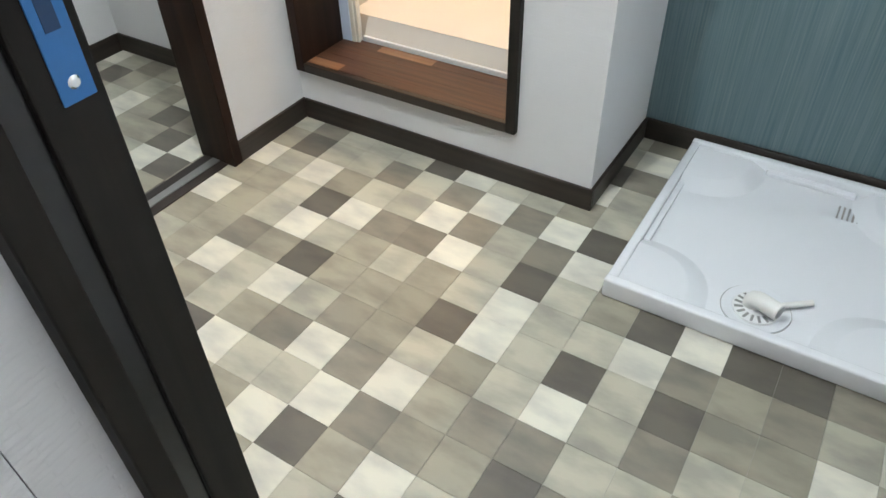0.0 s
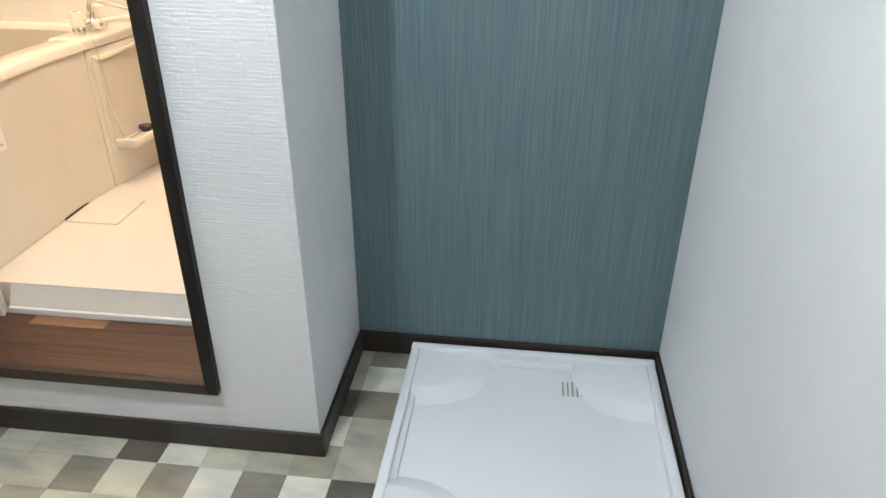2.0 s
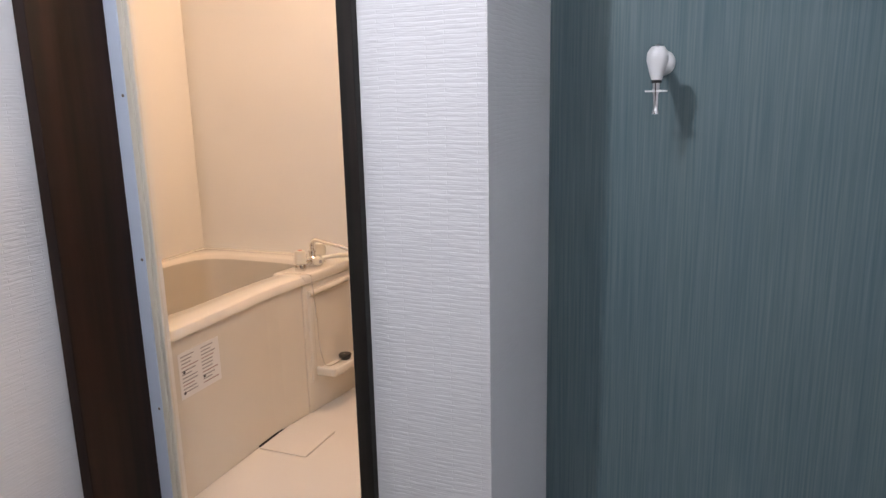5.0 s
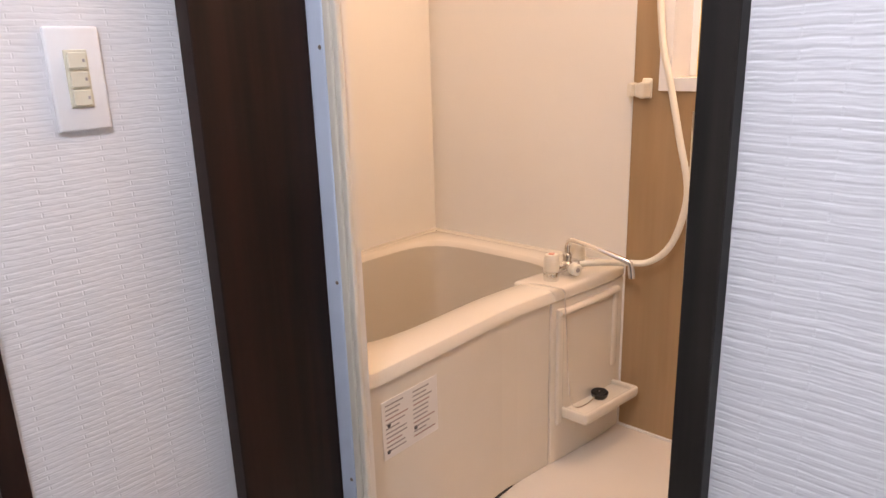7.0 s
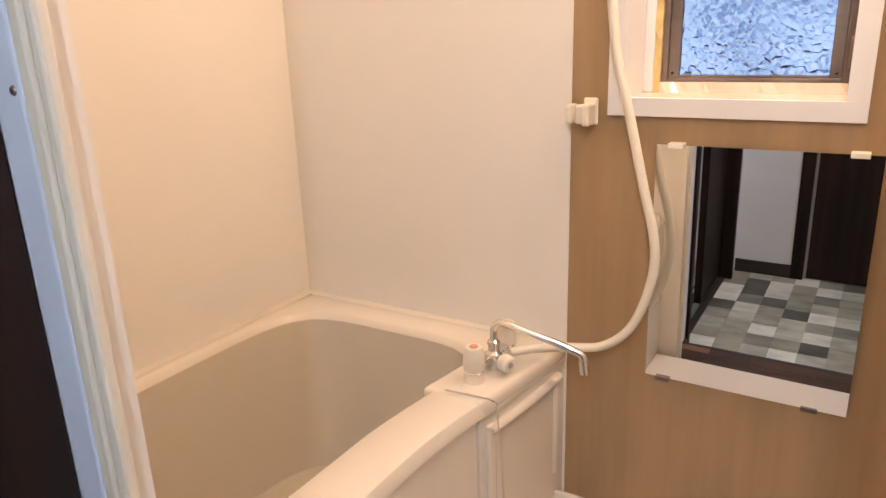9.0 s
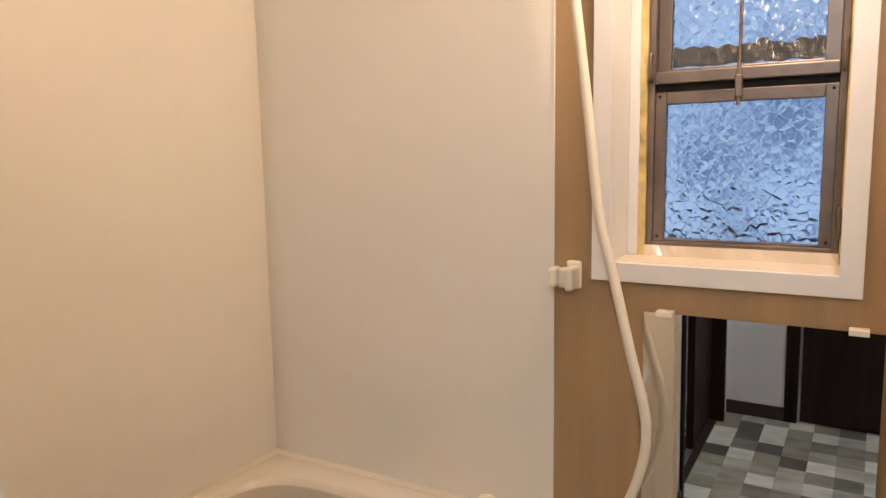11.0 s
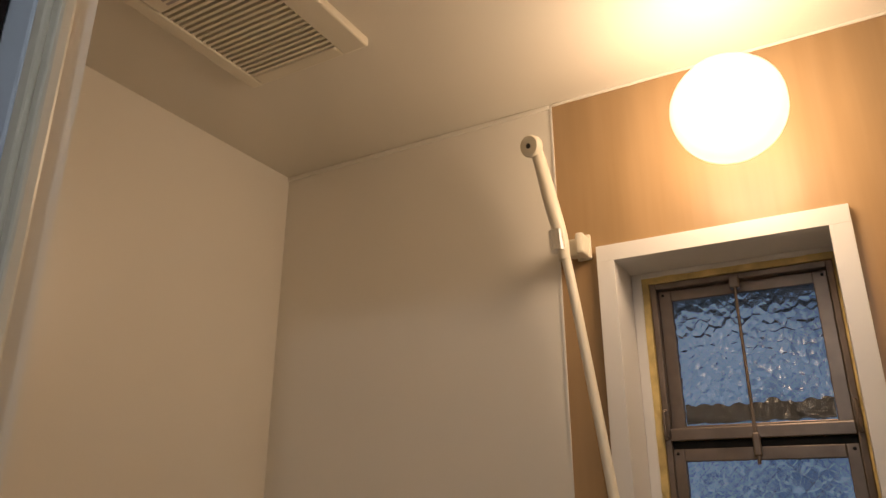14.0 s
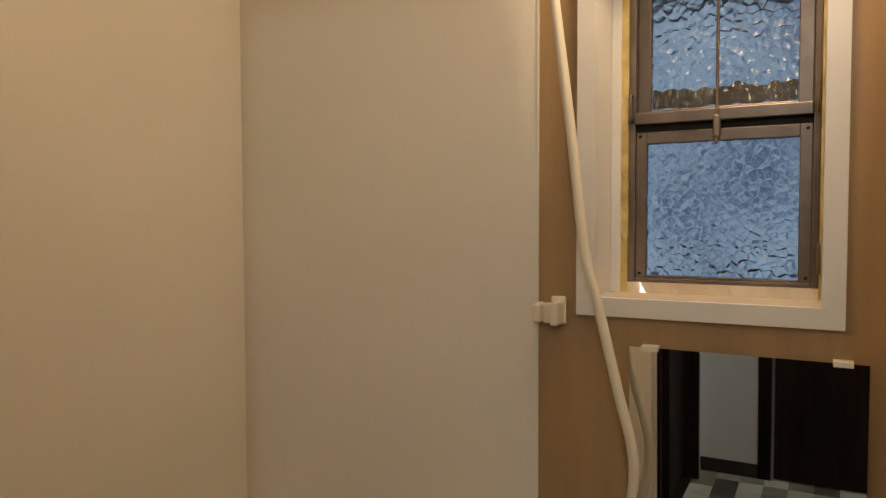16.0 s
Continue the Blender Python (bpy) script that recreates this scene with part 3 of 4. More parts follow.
for i in range(n_):
    strip.faces.new((strip.verts[i], strip.verts[(i + 1) % n_], strip.verts[n_ + (i + 1) % n_], strip.verts[n_ + i]))
part("weather_strip", strip, FOAM, win, "ragged dark weather strip behind the glass")
structure("outside_eave", box(-1.7, -0.8, 3.14, 3.5, 1.96, 1.99), DARK_WOOD_X, "dark eave board outside the window", "eave")
# Added dark panel, refracted as dark edges in the pebbled glass.
structure("outside_dark_panel", box(-3.2, 0.8, 4.2, 4.3, -0.4, 1.18), FOAM, "added dark panel outside, darkening the pebbled glass", "wall")
structure("backdrop", box(-3.2, 0.8, 4.4, 4.42, -0.4, 3.6), OUTSIDE, "patchy blue glow standing in for daylight outside", "backdrop")

# ---- bathtub ----
tub = thing("bathtub", (-1.9, 2.5, B_FLOOR), "ivory moulded bathtub with a curved rim", "bathtub")
RIM = 0.797


def ring_points(x0, x1, y0, y1, r, count=72):
    """Points of a rounded rectangle at even angles about its middle."""
    cx, cy, hx, hy = (x0 + x1) / 2, (y0 + y1) / 2, (x1 - x0) / 2, (y1 - y0) / 2
    out = []
    for i in range(count):
        a = 2 * math.pi * (i + 0.5) / count
        dx, dy = math.cos(a), math.sin(a)
        p = 2.0 / r
        k = (abs(dx / hx) ** (2 / r) + abs(dy / hy) ** (2 / r)) ** (-r / 2)
        out.append((cx + dx * k, cy + dy * k))
    return out


def rings_mesh(rings, cap_last=False):
    bm = bmesh.new()
    made = [[bm.verts.new((x, y, z)) for (x, y) in pts] for pts, z in rings]
    for a, b in zip(made, made[1:]):
        for i in range(len(a)):
            j = (i + 1) % len(a)
            bm.faces.new((a[i], a[j], b[j], b[i]))
    if cap_last:
        bm.faces.new(made[-1])
    return bm


TX, TXE, TY, TYN = B_WEST + 0.001, -1.600, 1.99, B_NORTH - 0.001


def flare(bm, out=0.0):
    """Draws the open side of the tub outwards towards the faucet end."""
    for v in bm.verts:
        v.co.x += out
        w = min(1, max(0, (v.co.x + 2.2) / 0.5))
        t = min(1, max(0, (v.co.y - 2.45) / 0.535))
        v.co.x += 0.06 * w * t * t * (3 - 2 * t)
    return bm


def long_box(*a):
    """A box cut across its length along y, so that it can be bent."""
    bm = box(*a)
    bmesh.ops.subdivide_edges(bm, edges=[e for e in bm.edges if abs(e.verts[0].co.y - e.verts[1].co.y) > 0.1], cuts=10)
    return flare(bm, 0.014)



def tub_outer(inset):
    pts = ring_points(TX + inset, TXE - inset, TY + inset, TYN - inset, 0.06)
    return pts


deck = rings_mesh([
    (tub_outer(0.0), RIM - 0.03), (tub_outer(0.002), RIM - 0.014), (tub_outer(0.008), RIM - 0.004), (tub_outer(0.02), RIM),
    (ring_points(-2.236, -1.705, 2.065, 2.905, 0.42), RIM - 0.002),
    (ring_points(-2.230, -1.711, 2.071, 2.899, 0.42), RIM - 0.006),
    (ring_points(-2.224, -1.718, 2.078, 2.893, 0.42), RIM - 0.020)])
part("rim", flare(deck), TUB, tub, smooth=True)
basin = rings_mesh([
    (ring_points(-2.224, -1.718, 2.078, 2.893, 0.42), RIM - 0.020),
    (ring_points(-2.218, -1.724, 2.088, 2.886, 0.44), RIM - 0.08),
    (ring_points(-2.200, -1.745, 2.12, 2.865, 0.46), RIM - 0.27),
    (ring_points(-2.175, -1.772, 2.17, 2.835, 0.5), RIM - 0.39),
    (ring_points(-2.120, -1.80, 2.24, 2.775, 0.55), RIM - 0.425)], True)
part("basin", flare(basin), BASIN, tub, "darker ivory basin", True)
part("apron", long_box(-1.66, -1.621, TY, 2.662, B_FLOOR, RIM - 0.026, 0.004), TUB, tub)
counter = part("faucet_shelf", long_box(-1.745, -1.614, 2.664, TYN, RIM - 0.035, RIM + 0.003, 0.012, 3), TUB, tub, smooth=True)
service = part("service_panel", long_box(-1.67, -1.618, 2.664, TYN, B_FLOOR, RIM - 0.034, 0.004), TUB, tub)
part("raised_edge", flare(box(-1.624, -1.610, 2.682, 2.705, 0.40, 0.742, 0.005), 0.014), TUB, service)
part("raised_edge", flare(box(-1.624, -1.610, 2.925, 2.945, 0.50, 0.742, 0.005), 0.014), TUB, service)
part("panel_bead", flare(tube([(-1.616, 2.69, 0.728), (-1.614, 2.80, 0.732), (-1.614, 2.94, 0.736)], 0.011, 10, 3), 0.014), TUB, service, smooth=True)
tray = bmesh.new()
cuboid(tray, -1.624, -1.536, 2.70, 2.945, 0.418, 0.438, 0.009, 3)
cuboid(tray, -1.548, -1.534, 2.702, 2.943, 0.426, 0.452, 0.006, 3)
cuboid(tray, -1.619, -1.538, 2.699, 2.712, 0.426, 0.452, 0.006, 3)
cuboid(tray, -1.619, -1.538, 2.933, 2.946, 0.426, 0.452, 0.006, 3)
part("soap_tray", flare(tray, 0.014), TUB, tub, smooth=True)
part("joint_bead", box(-1.5475, -1.539, TYN - 0.005, TYN, B_FLOOR, RIM, 0.002), GROUT, tub)
bm = box(B_WEST, -1.62, TYN - 0.024, TYN + 0.0005, RIM - 0.024, RIM + 0.0015, 0.001)
cuboid(bm, B_WEST, B_WEST + 0.024, TY, TYN - 0.025, RIM - 0.024, RIM + 0.0015, 0.001)
part("wall_bead", bm, TUB, tub)

plug = thing("bath_plug", (-1.51, 2.845, 0.438), "black rubber bath plug on a bead chain lying in the tray", "plug")
part("stopper", lathe([(0, 0), (0.018, 0), (0.023, 0.006), (0.025, 0.017), (0.022, 0.020), (0, 0.021)], Matrix.Translation((-1.530, 2.838, 0.438)), 24), RUBBER, plug, smooth=True)
chain = [(-1.66, 2.672, RIM + 0.006), (-1.61, 2.676, RIM + 0.006), (-1.560, 2.678, RIM + 0.004), (-1.557, 2.684, 0.77), (-1.553, 2.69, 0.67), (-1.552, 2.70, 0.55), (-1.55, 2.715, 0.47), (-1.543, 2.74, 0.444), (-1.534, 2.79, 0.443), (-1.530, 2.838, 0.459)]
part("chain", tube(chain, 0.0016, 6, 6), CHROME, plug, "thin bead chain")

label = thing("care_sticker", (-1.607, 2.1, 0.7), "white care sticker with small grey print on the tub", "sticker")
part("sheet", box(-1.607, -1.6062, 2.066, 2.236, 0.588, 0.722), PAPER_LABEL, label)
rng = random.Random(9)
for col, y0 in enumerate((2.076, 2.158)):
    for k in range(11):
        z = 0.712 - 0.0105 * k
        w = rng.uniform(0.038, 0.070)
        part("print_line", box(-1.6062, -1.6058, y0, y0 + w, z - 0.0034, z), INK_RED if rng.random() < 0.14 else INK, label)
for y, z in ((2.081, 0.604), (2.164, 0.624), (2.085, 0.664)):
    part("print_mark", turned([(0, 0.0004), (0.005, 0.0004), (0.005, 0)], (-1.6062, y, z), (1, 0, 0), 12), INK_DARK, label)

# ---- faucet ----
faucet = thing("bath_faucet", (-1.615, 2.79, RIM), "chrome two-knob bath faucet with cream knobs and swivel spout", "faucet")
Z = RIM + 0.003
part("hot_base", lathe([(0, 0), (0.021, 0), (0.021, 0.022), (0.017, 0.026), (0, 0.026)], Matrix.Translation((-1.632, 2.735, Z))), CHROME, faucet, smooth=True)
knob_profile = [(0, 0.026), (0.021, 0.026), (0.0215, 0.032), (0.020, 0.062), (0.0165, 0.071), (0, 0.073)]
part("hot_knob", lathe(knob_profile, Matrix.Translation((-1.632, 2.735, Z))), CREAM_PLASTIC, faucet, "cream knob", True)
part("hot_mark", lathe([(0, 0.0742), (0.008, 0.074), (0.0085, 0.0725)], Matrix.Translation((-1.632, 2.735, Z)), 16), material("faded_red_mark", (0.65, 0.28, 0.2), 0.5), faucet)
part("cold_base", lathe([(0, 0), (0.021, 0), (0.021, 0.022), (0.017, 0.026), (0, 0.026)], Matrix.Translation((-1.632, 2.872, Z))), CHROME, faucet, smooth=True)
part("cold_knob", lathe(knob_profile, Matrix.Translation((-1.632, 2.872, Z))), CREAM_PLASTIC, faucet, "cream knob", True)
part("bridge", tube([(-1.632, 2.735, Z + 0.020), (-1.625, 2.80, Z + 0.022), (-1.632, 2.872, Z + 0.020)], 0.0125, 14, 4), CHROME, faucet, smooth=True)
part("body", lathe([(0, 0), (0.015, 0), (0.015, 0.02), (0.018, 0.024), (0.018, 0.034), (0.012, 0.040), (0.012, 0.052), (0.014, 0.054), (0.014, 0.060), (0.009, 0.064), (0, 0.064)], Matrix.Translation((-1.622, 2.80, Z))), CHROME, faucet, smooth=True)
part("divert_knob", turned([(0, 0.0), (0.012, 0.0), (0.017, 0.006), (0.017, 0.022), (0.013, 0.027), (0, 0.027)], (-1.60, 2.788, Z + 0.026), (0.9, -0.4, 0)), CREAM_PLASTIC, faucet, "cream diverter knob", True)
part("divert_mark", turned([(0, 0.0285), (0.006, 0.0283), (0.0065, 0.027)], (-1.60, 2.788, Z + 0.026), (0.9, -0.4, 0), 14), INK, faucet)
part("spout", tube([(-1.622, 2.80, Z + 0.055), (-1.622, 2.80, Z + 0.084), (-1.614, 2.801, Z + 0.097), (-1.598, 2.803, Z + 0.099), (-1.53, 2.812, Z + 0.082), (-1.462, 2.822, Z + 0.062), (-1.446, 2.824, Z + 0.050), (-1.442, 2.825, Z + 0.020)], 0.0075, 14, 6), CHROME, faucet, smooth=True)
part("spout_tip", tube([(-1.4455, 2.8245, Z + 0.046), (-1.442, 2.825, Z + 0.018)], 0.0088, 14, 2), CHROME, faucet, smooth=True)

# ---- shower ----
shower = thing("hand_shower", (-1.52, 2.9, 2.0), "cream hand shower and long cream hose hanging from a wall hook", "shower")
hose = [(-1.60, 2.83, Z + 0.026), (-1.56, 2.86, Z + 0.030), (-1.50, 2.895, Z + 0.032), (-1.44, 2.91, 0.84), (-1.388, 2.912, 0.885), (-1.357, 2.913, 0.96), (-1.347, 2.914, 1.054), (-1.378, 2.916, 1.182), (-1.412, 2.92, 1.317), (-1.436, 2.92, 1.41), (-1.455, 2.92, 1.572), (-1.482, 2.92, 1.779), (-1.502, 2.918, 1.93), (-1.508, 2.916, 1.965)]
part("hose", tube(hose, 0.0088, 12, 6), CREAM_PLASTIC, shower, smooth=True)
part("handle", tube([(-1.508, 2.916, 1.955), (-1.512, 2.914, 2.0), (-1.524, 2.910, 2.06), (-1.535, 2.905, 2.12), (-1.543, 2.898, 2.17), (-1.547, 2.89, 2.192)], 0.012, 14, 6, (0.0105, 0.013, 0.0145, 0.0135, 0.0125, 0.012)), CREAM_PLASTIC, shower, smooth=True)
part("spray_head", turned([(0, -0.008), (0.014, -0.007), (0.021, 0.002), (0.0225, 0.016), (0.020, 0.021), (0, 0.022)], (-1.548, 2.894, 2.190), (-0.25, -0.9, -0.25)), CREAM_PLASTIC, shower, smooth=True)
part("spray_hole", turned([(0, 0.0228), (0.005, 0.0226), (0.0055, 0.0215)], (-1.548, 2.894, 2.190), (-0.25, -0.9, -0.25), 12), SLOT, shower)


def shower_hook(x, z, tilt):
    h = thing("shower_hook", (x, B_NORTH, z), "cream plastic shower hook on the panel joint", "hook", "shower hooks")
    part("back_plate", box(x - 0.004, x + 0.024, B_NORTH - 0.010, B_NORTH, z - 0.026, z + 0.026, 0.004), CREAM_PLASTIC, h)
    part("claw", box(x - 0.026, x - 0.012, B_NORTH - 0.052, B_NORTH - 0.012, z - 0.020, z + 0.016, 0.005), CREAM_PLASTIC, h)
    part("claw", box(x + 0.006, x + 0.022, B_NORTH - 0.050, B_NORTH - 0.008, z - 0.024, z + 0.018, 0.005), CREAM_PLASTIC, h)
    part("web", box(x - 0.014, x + 0.010, B_NORTH - 0.030, B_NORTH - 0.008, z - 0.022, z + 0.014, 0.004), CREAM_PLASTIC, h)
    return h


shower_hook(-1.510, 1.292, 0)
shower_hook(-1.500, 1.995, 0)
part("clip", tube([(-1.5205, 2.911, 2.012), (-1.5185, 2.912, 1.972)], 0.0158, 14, 2), CHROME, shower)

# ---- mirror ----
glass = thing("wall_mirror", (-1.19, B_NORTH, 0.77), "frameless bath mirror held by small clips", "mirror")
MX0, MX1, MZ0, MZ1 = -1.368, -1.008, 0.766, 1.238
bm = box(MX0, MX1, B_NORTH - 0.006, B_NORTH - 0.001, MZ0, MZ1)
for v in bm.verts:
    v.co.y -= 0.0122 * (v.co.z - MZ0) / (MZ1 - MZ0) + 0.0038 * (v.co.x - MX0) / (MX1 - MX0)
part("mirror_glass", bm, MIRROR, glass)
for x, z in ((MX0 + 0.035, MZ1), (MX1 - 0.035, MZ1), (MX0 + 0.035, MZ0), (MX1 - 0.06, MZ0)):
    part("clip", box(x - 0.014, x + 0.014, B_NORTH - (0.025 if z > 1 else 0.012), B_NORTH, z - 0.006, z + 0.003, 0.001), CREAM_PLASTIC if z > 1 else STEEL, glass)

# ---- bath lamp and fan ----
lamp = thing("wall_lamp", (-1.19, B_NORTH, 2.17), "lit round frosted glass bath lamp on the wall", "lamp")
part("lamp_base", turned([(0, 0), (0.06, 0), (0.06, 0.022), (0.052, 0.028), (0, 0.028)], (-1.19, B_NORTH, 2.19), (0, -1, 0)), WHITE_PLASTIC, lamp)
globe = part("globe", turned([(0.05, 0.026), (0.062, 0.04), (0.082, 0.06), (0.094, 0.085), (0.094, 0.115), (0.082, 0.142), (0.055, 0.16), (0.02, 0.168), (0, 0.169)], (-1.19, B_NORTH, 2.178), (0, -1, -0.12), 36), GLOW, lamp, "glowing frosted glass globe", True)
globe.visible_shadow = False

fan = thing("ceiling_fan_vent", (-1.88, 2.4, B_TOP), "cream exhaust fan grille in the bath ceiling", "vent")
bm = box(-2.03, -2.0, 2.30, 2.602, B_TOP - 0.018, B_TOP, 0.004)
cuboid(bm, -1.80, -1.745, 2.30, 2.602, B_TOP - 0.018, B_TOP, 0.004)
cuboid(bm, -2.0, -1.80, 2.571, 2.602, B_TOP - 0.018, B_TOP, 0.004)
cuboid(bm, -2.0, -1.80, 2.30, 2.352, B_TOP - 0.018, B_TOP, 0.004)
part("cover", bm, CREAM_PLASTIC, fan)
# Dark sheet stands for the shade in the hollow behind the slats.
part("shade_backing", box(-2.0, -1.80, 2.352, 2.571, B_TOP - 0.003, B_TOP), SLOT, fan)
for k in range(18):
    y = 2.357 + k * 0.0122
    part("slat", box(-2.0, -1.80, y, y + 0.0058, B_TOP - 0.016, B_TOP - 0.004), CREAM_PLASTIC, fan)

rng = random.Random(3)
for k in range(4):
    part("print_line", box(-1.97, -1.97 + rng.uniform(0.07, 0.10), 2.308 + k * 0.010, 2.313 + k * 0.010, B_TOP - 0.0185, B_TOP - 0.018), INK, fan)

# ---- light switch ----
switch = thing("light_switch", (WEST, 1.6, 1.41), "white wall plate with three cream rocker switches", "switch")
part("plate", box(WEST, WEST + 0.009, 1.559, 1.629, 1.321, 1.455, 0.004, 3), WHITE_PLASTIC, switch, smooth=True)
part("insert", box(WEST + 0.008, WEST + 0.0105, 1.579, 1.609, 1.352, 1.426, 0.001), KEY_PLASTIC, switch)
for k in range(3):
    z = 1.3545 + k * 0.0238
    key = part("rocker", box(WEST + 0.0105, WEST + 0.0145, 1.582, 1.606, z, z + 0.0205, 0.0015), KEY_PLASTIC, switch, "cream rocker switch")
    part("indicator", box(WEST + 0.0145, WEST + 0.0149, 1.600, 1.603, z + 0.008, z + 0.012), INK, key)

# ---- laundry niche: pan, tap, socket ----
pan = thing("washing_machine_pan", (-0.09, 1.82, 0), "glossy white plastic washing machine drip pan", "drip pan")
PX0, PX1, PY0, PY1, PZ = -0.444, 0.260, 1.458, 2.189, 0.056
bm = bmesh.new()
cuboid(bm, PX0 + 0.0012, PX0 + 0.026, PY0 + 0.004, PY1 - 0.004, 0.001, PZ - 0.0008, 0.006, 3)
cuboid(bm, PX1 - 0.026, PX1 - 0.0012, PY0 + 0.004, PY1 - 0.004, 0.001, PZ - 0.0008, 0.006, 3)
cuboid(bm, PX0, PX1, PY0, PY0 + 0.028, 0, PZ, 0.006, 3)
cuboid(bm, PX0, PX1, PY1 - 0.028, PY1, 0, PZ, 0.006, 3)
part("rim", bm, PAN, pan, smooth=True)


def foot_pad(cx, cy, sx, sy):
    """A raised corner pad with a quarter-round inner edge."""
    bm = bmesh.new()
    rim = []
    for r, z in ((0.215, 0.021), (0.20, 0.026), (0.165, 0.044), (0.158, 0.046)):
        arc = [(cx + sx * r * math.cos(a) ** 0.75, cy + sy * r * math.sin(a) ** 0.75) for a in (math.pi / 2 * i / 14 for i in range(15))]
        rim.append([bm.verts.new((x, y, z)) for x, y in arc])
    for a, b in zip(rim, rim[1:]):
        for i in range(14):
            bm.faces.new((a[i], a[i + 1], b[i + 1], b[i]))
    c = bm.verts.new((cx, cy, 0.046))
    for i in range(14):
        bm.faces.new((rim[-1][i], rim[-1][i + 1], c))
    bmesh.ops.recalc_face_normals(bm, faces=bm.faces)
    return bm


part("tray_floor", box(PX0 + 0.02, PX1 - 0.02, PY0 + 0.02, PY1 - 0.02, 0.004, 0.022), PAN, pan)
for cx, cy, sx, sy in ((PX0 + 0.024, PY0 + 0.026, 1, 1), (PX1 - 0.024, PY0 + 0.026, -1, 1), (PX0 + 0.024, PY1 - 0.026, 1, -1), (PX1 - 0.024, PY1 - 0.026, -1, -1)):
    part("foot_pad", foot_pad(cx, cy, sx, sy), PAN, pan, smooth=True)
part("side_step", box(PX0 + 0.02, PX0 + 0.042, PY0 + 0.22, PY1 - 0.2, 0.02, 0.034, 0.005), PAN, pan)
part("back_step", box(PX0 + 0.23, PX1 - 0.23, PY1 - 0.05, PY1 - 0.02, 0.02, 0.034, 0.005), PAN, pan)
for k in range(5):
    part("slot", box(-0.004 + k * 0.013, 0.001 + k * 0.013, 2.035, 2.095, 0.0222, 0.0232), INK if k % 2 else GREY_METAL, pan)
DX, DY = -0.105, 1.578
part("drain_ring", lathe([(0.080, 0.0), (0.078, 0.0035), (0.070, 0.002), (0.058, -0.0005)], Matrix.Translation((DX, DY, 0.0225)), 40), PAN, pan, smooth=True)
part("drain_seat", lathe([(0.081, 0.0004), (0.0795, 0.0008), (0.0782, 0.0004)], Matrix.Translation((DX, DY, 0.0225)), 40), GREY_METAL, pan)
part("drain_grate", lathe([(0.054, 0.0), (0.053, 0.005), (0.0, 0.006)], Matrix.Translation((DX, DY, 0.0225)), 32), WHITE_PLASTIC, pan)
for k in range(16):
    a = 2 * math.pi * k / 16
    bm = box(0.030, 0.050, -0.003, 0.003, 0.0052, 0.0068)
    bm.transform(Matrix.Translation((DX, DY, 0.0225)) @ Matrix.Rotation(a, 4, "Z"))
    part("grate_slot", bm, GREY_METAL, pan)
elbow = thing("drain_elbow", (DX, DY, 0.029), "white plastic hose elbow lying on the pan drain", "pipe elbow")
part("elbow", tube([(DX - 0.012, DY + 0.005, 0.029), (DX - 0.010, DY + 0.004, 0.046), (DX + 0.008, DY - 0.006, 0.055), (DX + 0.05, DY - 0.022, 0.056)], 0.021, 16, 5), PIPE_GREY, elbow, smooth=True)
part("mouth", turned([(0.0165, 0.001), (0.0165, 0.0015), (0.0, 0.0012)], (DX + 0.05, DY - 0.022, 0.056), (0.93, -0.36, 0.0), 16), GREY_METAL, elbow)
part("spigot", tube([(DX + 0.03, DY + 0.01, 0.036), (DX + 0.11, DY + 0.075, 0.034)], 0.0075, 12, 2), PIPE_GREY, elbow, smooth=True)

tap = thing("washing_machine_tap", (-0.365, TEAL_Y, 1.46), "white and chrome washing machine tap on the teal wall", "tap")
TZ = 1.457
part("flange", turned([(0, 0), (0.026, 0), (0.026, 0.004), (0.022, 0.012), (0.016, 0.016), (0, 0.016)], (-0.371, TEAL_Y, TZ + 0.002), (0, -1, 0)), WHITE_PLASTIC, tap, smooth=True)
part("neck", tube([(-0.371, TEAL_Y - 0.01, TZ), (-0.371, TEAL_Y - 0.10, TZ)], 0.011, 14, 2), CHROME, tap, smooth=True)
part("knob", lathe([(0, -0.034), (0.010, -0.033), (0.015, -0.018), (0.0205, 0.004), (0.0195, 0.018), (0.012, 0.029), (0, 0.031)], Matrix.Translation((-0.371, TEAL_Y - 0.115, TZ)), 26), WHITE_PLASTIC, tap, smooth=True)
part("knob_cap", lathe([(0.012, 0.0295), (0.009, 0.0325), (0, 0.0335)], Matrix.Translation((-0.371, TEAL_Y - 0.115, TZ)), 18), CHROME, tap, smooth=True)
part("seal", lathe([(0.0085, -0.039), (0.0105, -0.037), (0.0085, -0.033)], Matrix.Translation((-0.371, TEAL_Y - 0.115, TZ)), 18), RUBBER, tap)
part("spout", lathe([(0, -0.098), (0.0075, -0.098), (0.0075, -0.092), (0.0055, -0.088), (0.0055, -0.062), (0.008, -0.056), (0.008, -0.036), (0, -0.036)], Matrix.Translation((-0.371, TEAL_Y - 0.115, TZ)), 18), CHROME, tap, smooth=True)
part("stop_lever", box(-0.392, -0.350, TEAL_Y - 0.123, TEAL_Y - 0.107, TZ - 0.056, TZ - 0.0525, 0.0015), WHITE_PLASTIC, tap)

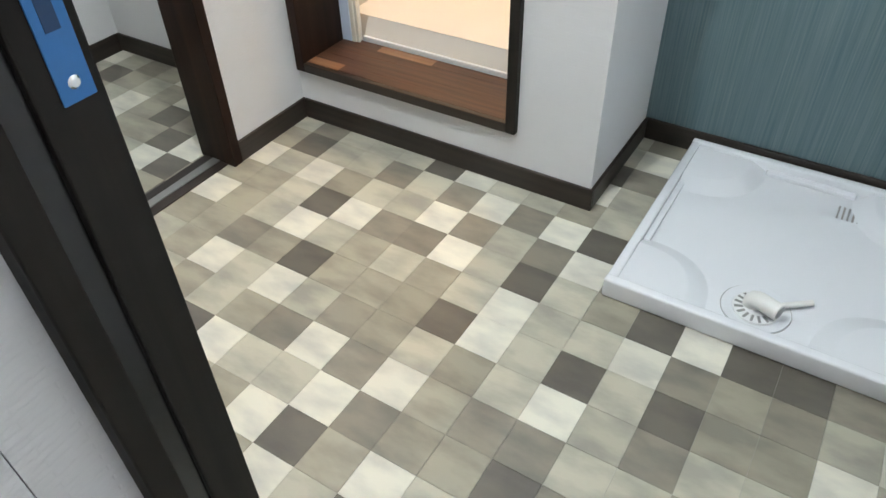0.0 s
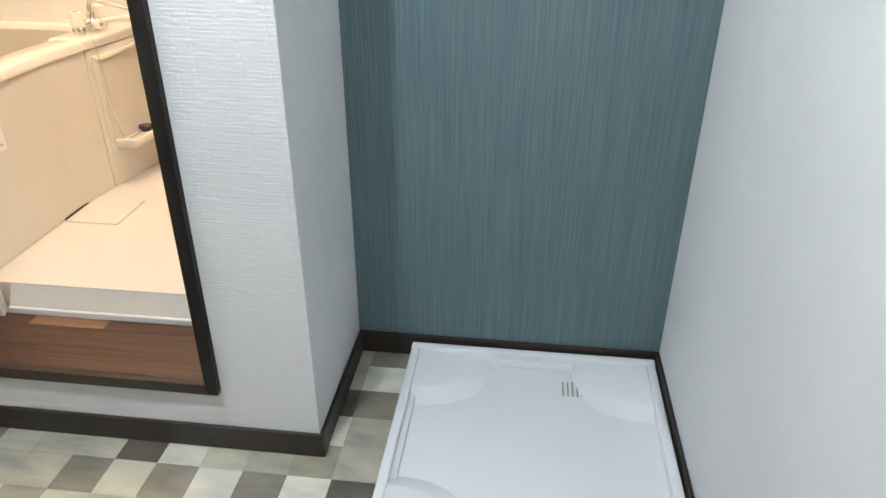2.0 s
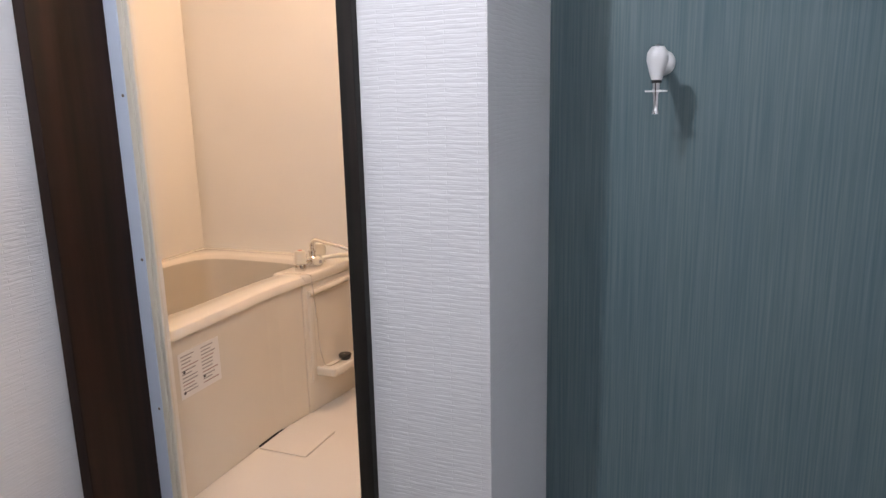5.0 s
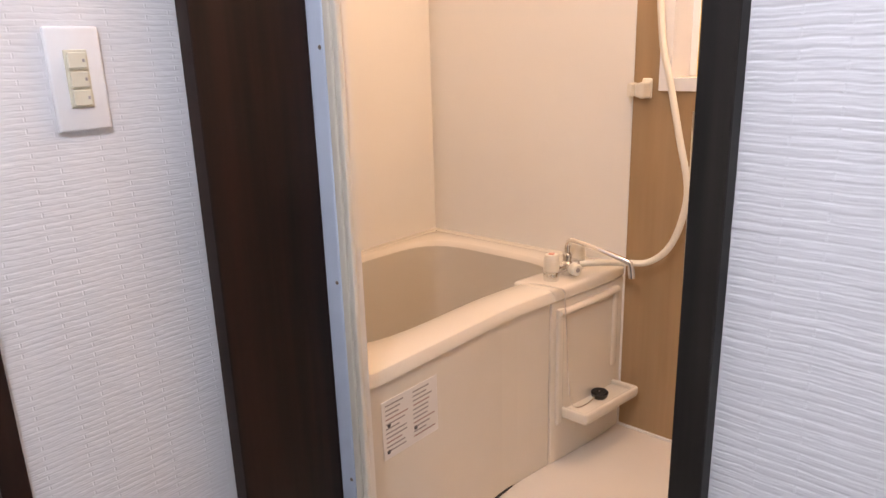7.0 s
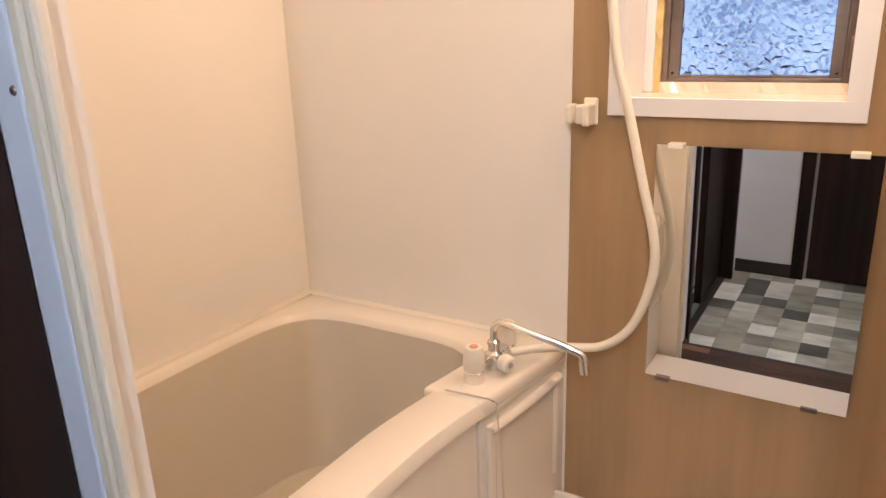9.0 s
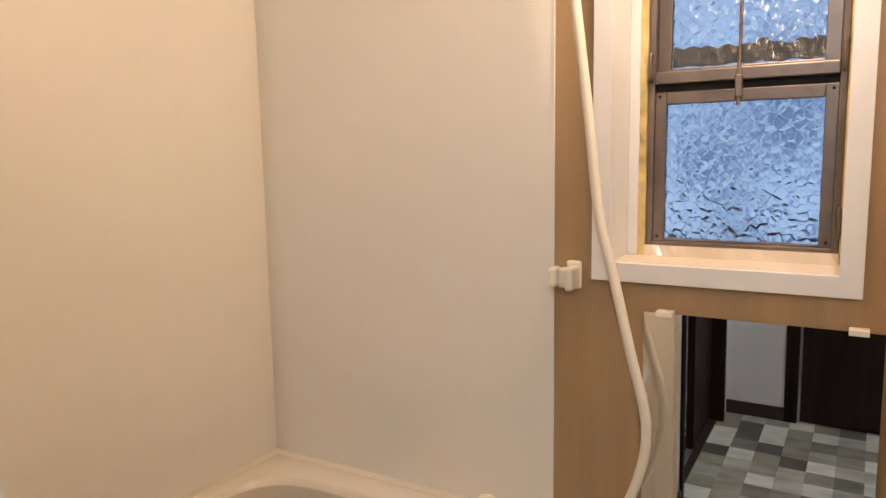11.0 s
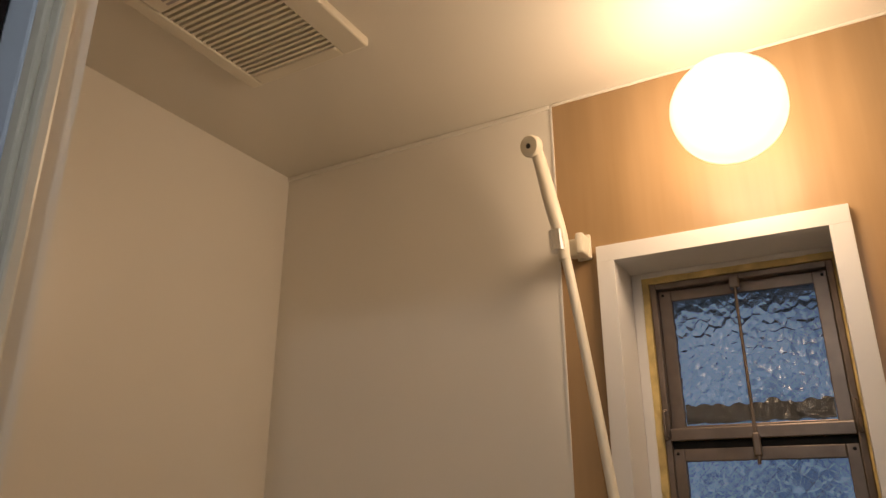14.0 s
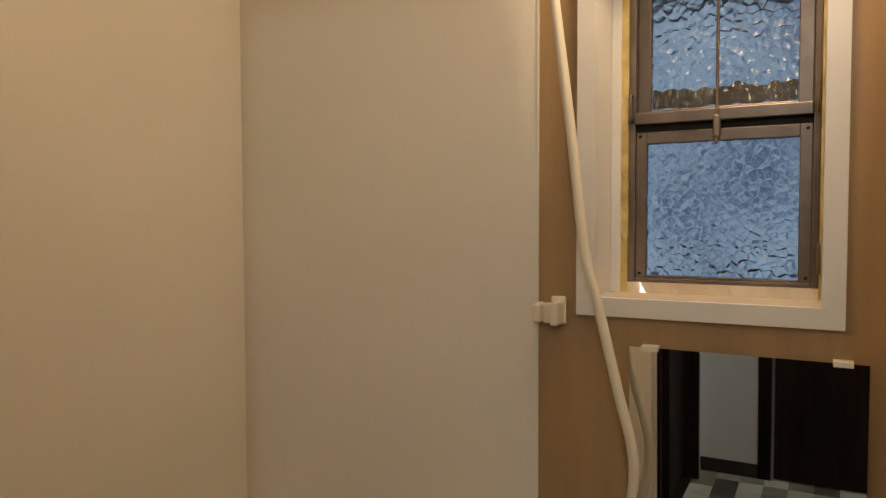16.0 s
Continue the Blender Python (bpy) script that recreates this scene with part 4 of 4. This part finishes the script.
socket = thing("wall_socket", (0.15, TEAL_Y, 1.4), "white wall socket plate with a grounding flap", "socket")
part("plate", box(0.092, 0.173, TEAL_Y - 0.008, TEAL_Y, 1.411, 1.531, 0.004, 3), WHITE_PLASTIC, socket, smooth=True)
part("insert", box(0.118, 0.147, TEAL_Y - 0.0105, TEAL_Y - 0.008, 1.439, 1.503, 0.001), WHITE_PLASTIC, socket)
part("flap", box(0.121, 0.144, TEAL_Y - 0.0125, TEAL_Y - 0.0105, 1.445, 1.461, 0.001), GREY_METAL, socket, "grey grounding flap")

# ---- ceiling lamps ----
# Fixtures are unseen; those of the hall and side room are added.
for (lx, ly, lz), room in ((WASH_LAMP, "washroom"), (HALL_FILL, "hall"), (SIDE_FILL, "side room")):
    wl = thing("ceiling_lamp", (lx, ly, TOP), "unseen round white ceiling lamp of the " + room, "lamp", "ceiling lamps")
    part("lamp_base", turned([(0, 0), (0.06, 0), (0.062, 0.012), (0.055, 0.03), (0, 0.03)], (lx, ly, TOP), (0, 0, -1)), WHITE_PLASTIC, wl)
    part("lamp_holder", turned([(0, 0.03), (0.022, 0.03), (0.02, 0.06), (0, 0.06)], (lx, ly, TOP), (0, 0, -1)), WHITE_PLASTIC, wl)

# ---- floor squares ----
PITCH_X, PITCH_Y, OX, OY = 0.1105, 0.110, -0.231, 1.356
DARK = {(-12, 2), (-10, 0), (-9, -2), (-8, 3), (-5, -2), (-4, 0), (-3, 2), (-2, -2), (-1, 0), (0, -2), (1, 0), (2, 0), (-15, -1), (-14, 2)}
TAUPE = {(-11, -2), (-9, 2), (-8, -4), (-8, 0), (-7, -3), (-7, 0), (-7, 2), (-6, 1), (-5, -5), (-5, 2), (-3, -4), (-2, -4), (-16, 1)}
LIGHT = {(-13, -1), (-11, -3), (-11, 1), (-10, -1), (-9, -5), (-9, -3), (-9, 0), (-7, -4), (-7, 1), (-7, 3), (-6, 0), (-6, 2), (-5, -4), (-4, -2), (-4, -1), (-4, 2), (-2, -3), (-1, -1), (0, 0), (-13, 1), (-15, 0), (-14, -3)}
rng = random.Random(21)
near_mesh = {}
for kind_, mat in TILES.items():
    me = bpy.data.meshes.new("floor_tile")
    bm = box(0.0004, PITCH_X - 0.0004, 0.0004, PITCH_Y - 0.0004, -0.0025, 0.0)
    bm.to_mesh(me)
    bm.free()
    me.materials.append(mat)
    near_mesh[kind_] = me
far = {k: bmesh.new() for k in TILES}
count = 0
for i in range(-23, 6):
    for j in range(-24, 9):
        x, y = OX + i * PITCH_X, OY + j * PITCH_Y
        if (i, j) in DARK:
            k = "dark"
        elif (i, j) in TAUPE:
            k = "taupe"
        elif (i, j) in LIGHT:
            k = "light"
        else:
            guessed = -13 <= i <= 2 and -4 <= j <= 3
            k = rng.choices(("light", "pale", "mid", "taupe", "dark"), (2, 50, 40, 8, 0) if guessed else (26, 24, 22, 16, 12))[0]
        if x > EAST + 0.05 or y > TEAL_Y or y < -1.15 or x < -2.7:
            continue
        if -1.68 < x and 0.35 < y and count < 300:
            t = new("floor_tile", near_mesh[k])
            t.location = (x, y, 0)
            t.parent = floor
            count += 1
        else:
            cuboid(far[k], x + 0.0004, x + PITCH_X - 0.0004, y + 0.0004, y + PITCH_Y - 0.0004, -0.0025, 0.0)
for k, bm in far.items():
    tagged(part("floor_tiles", bm, TILES[k], floor), kind="stuff")
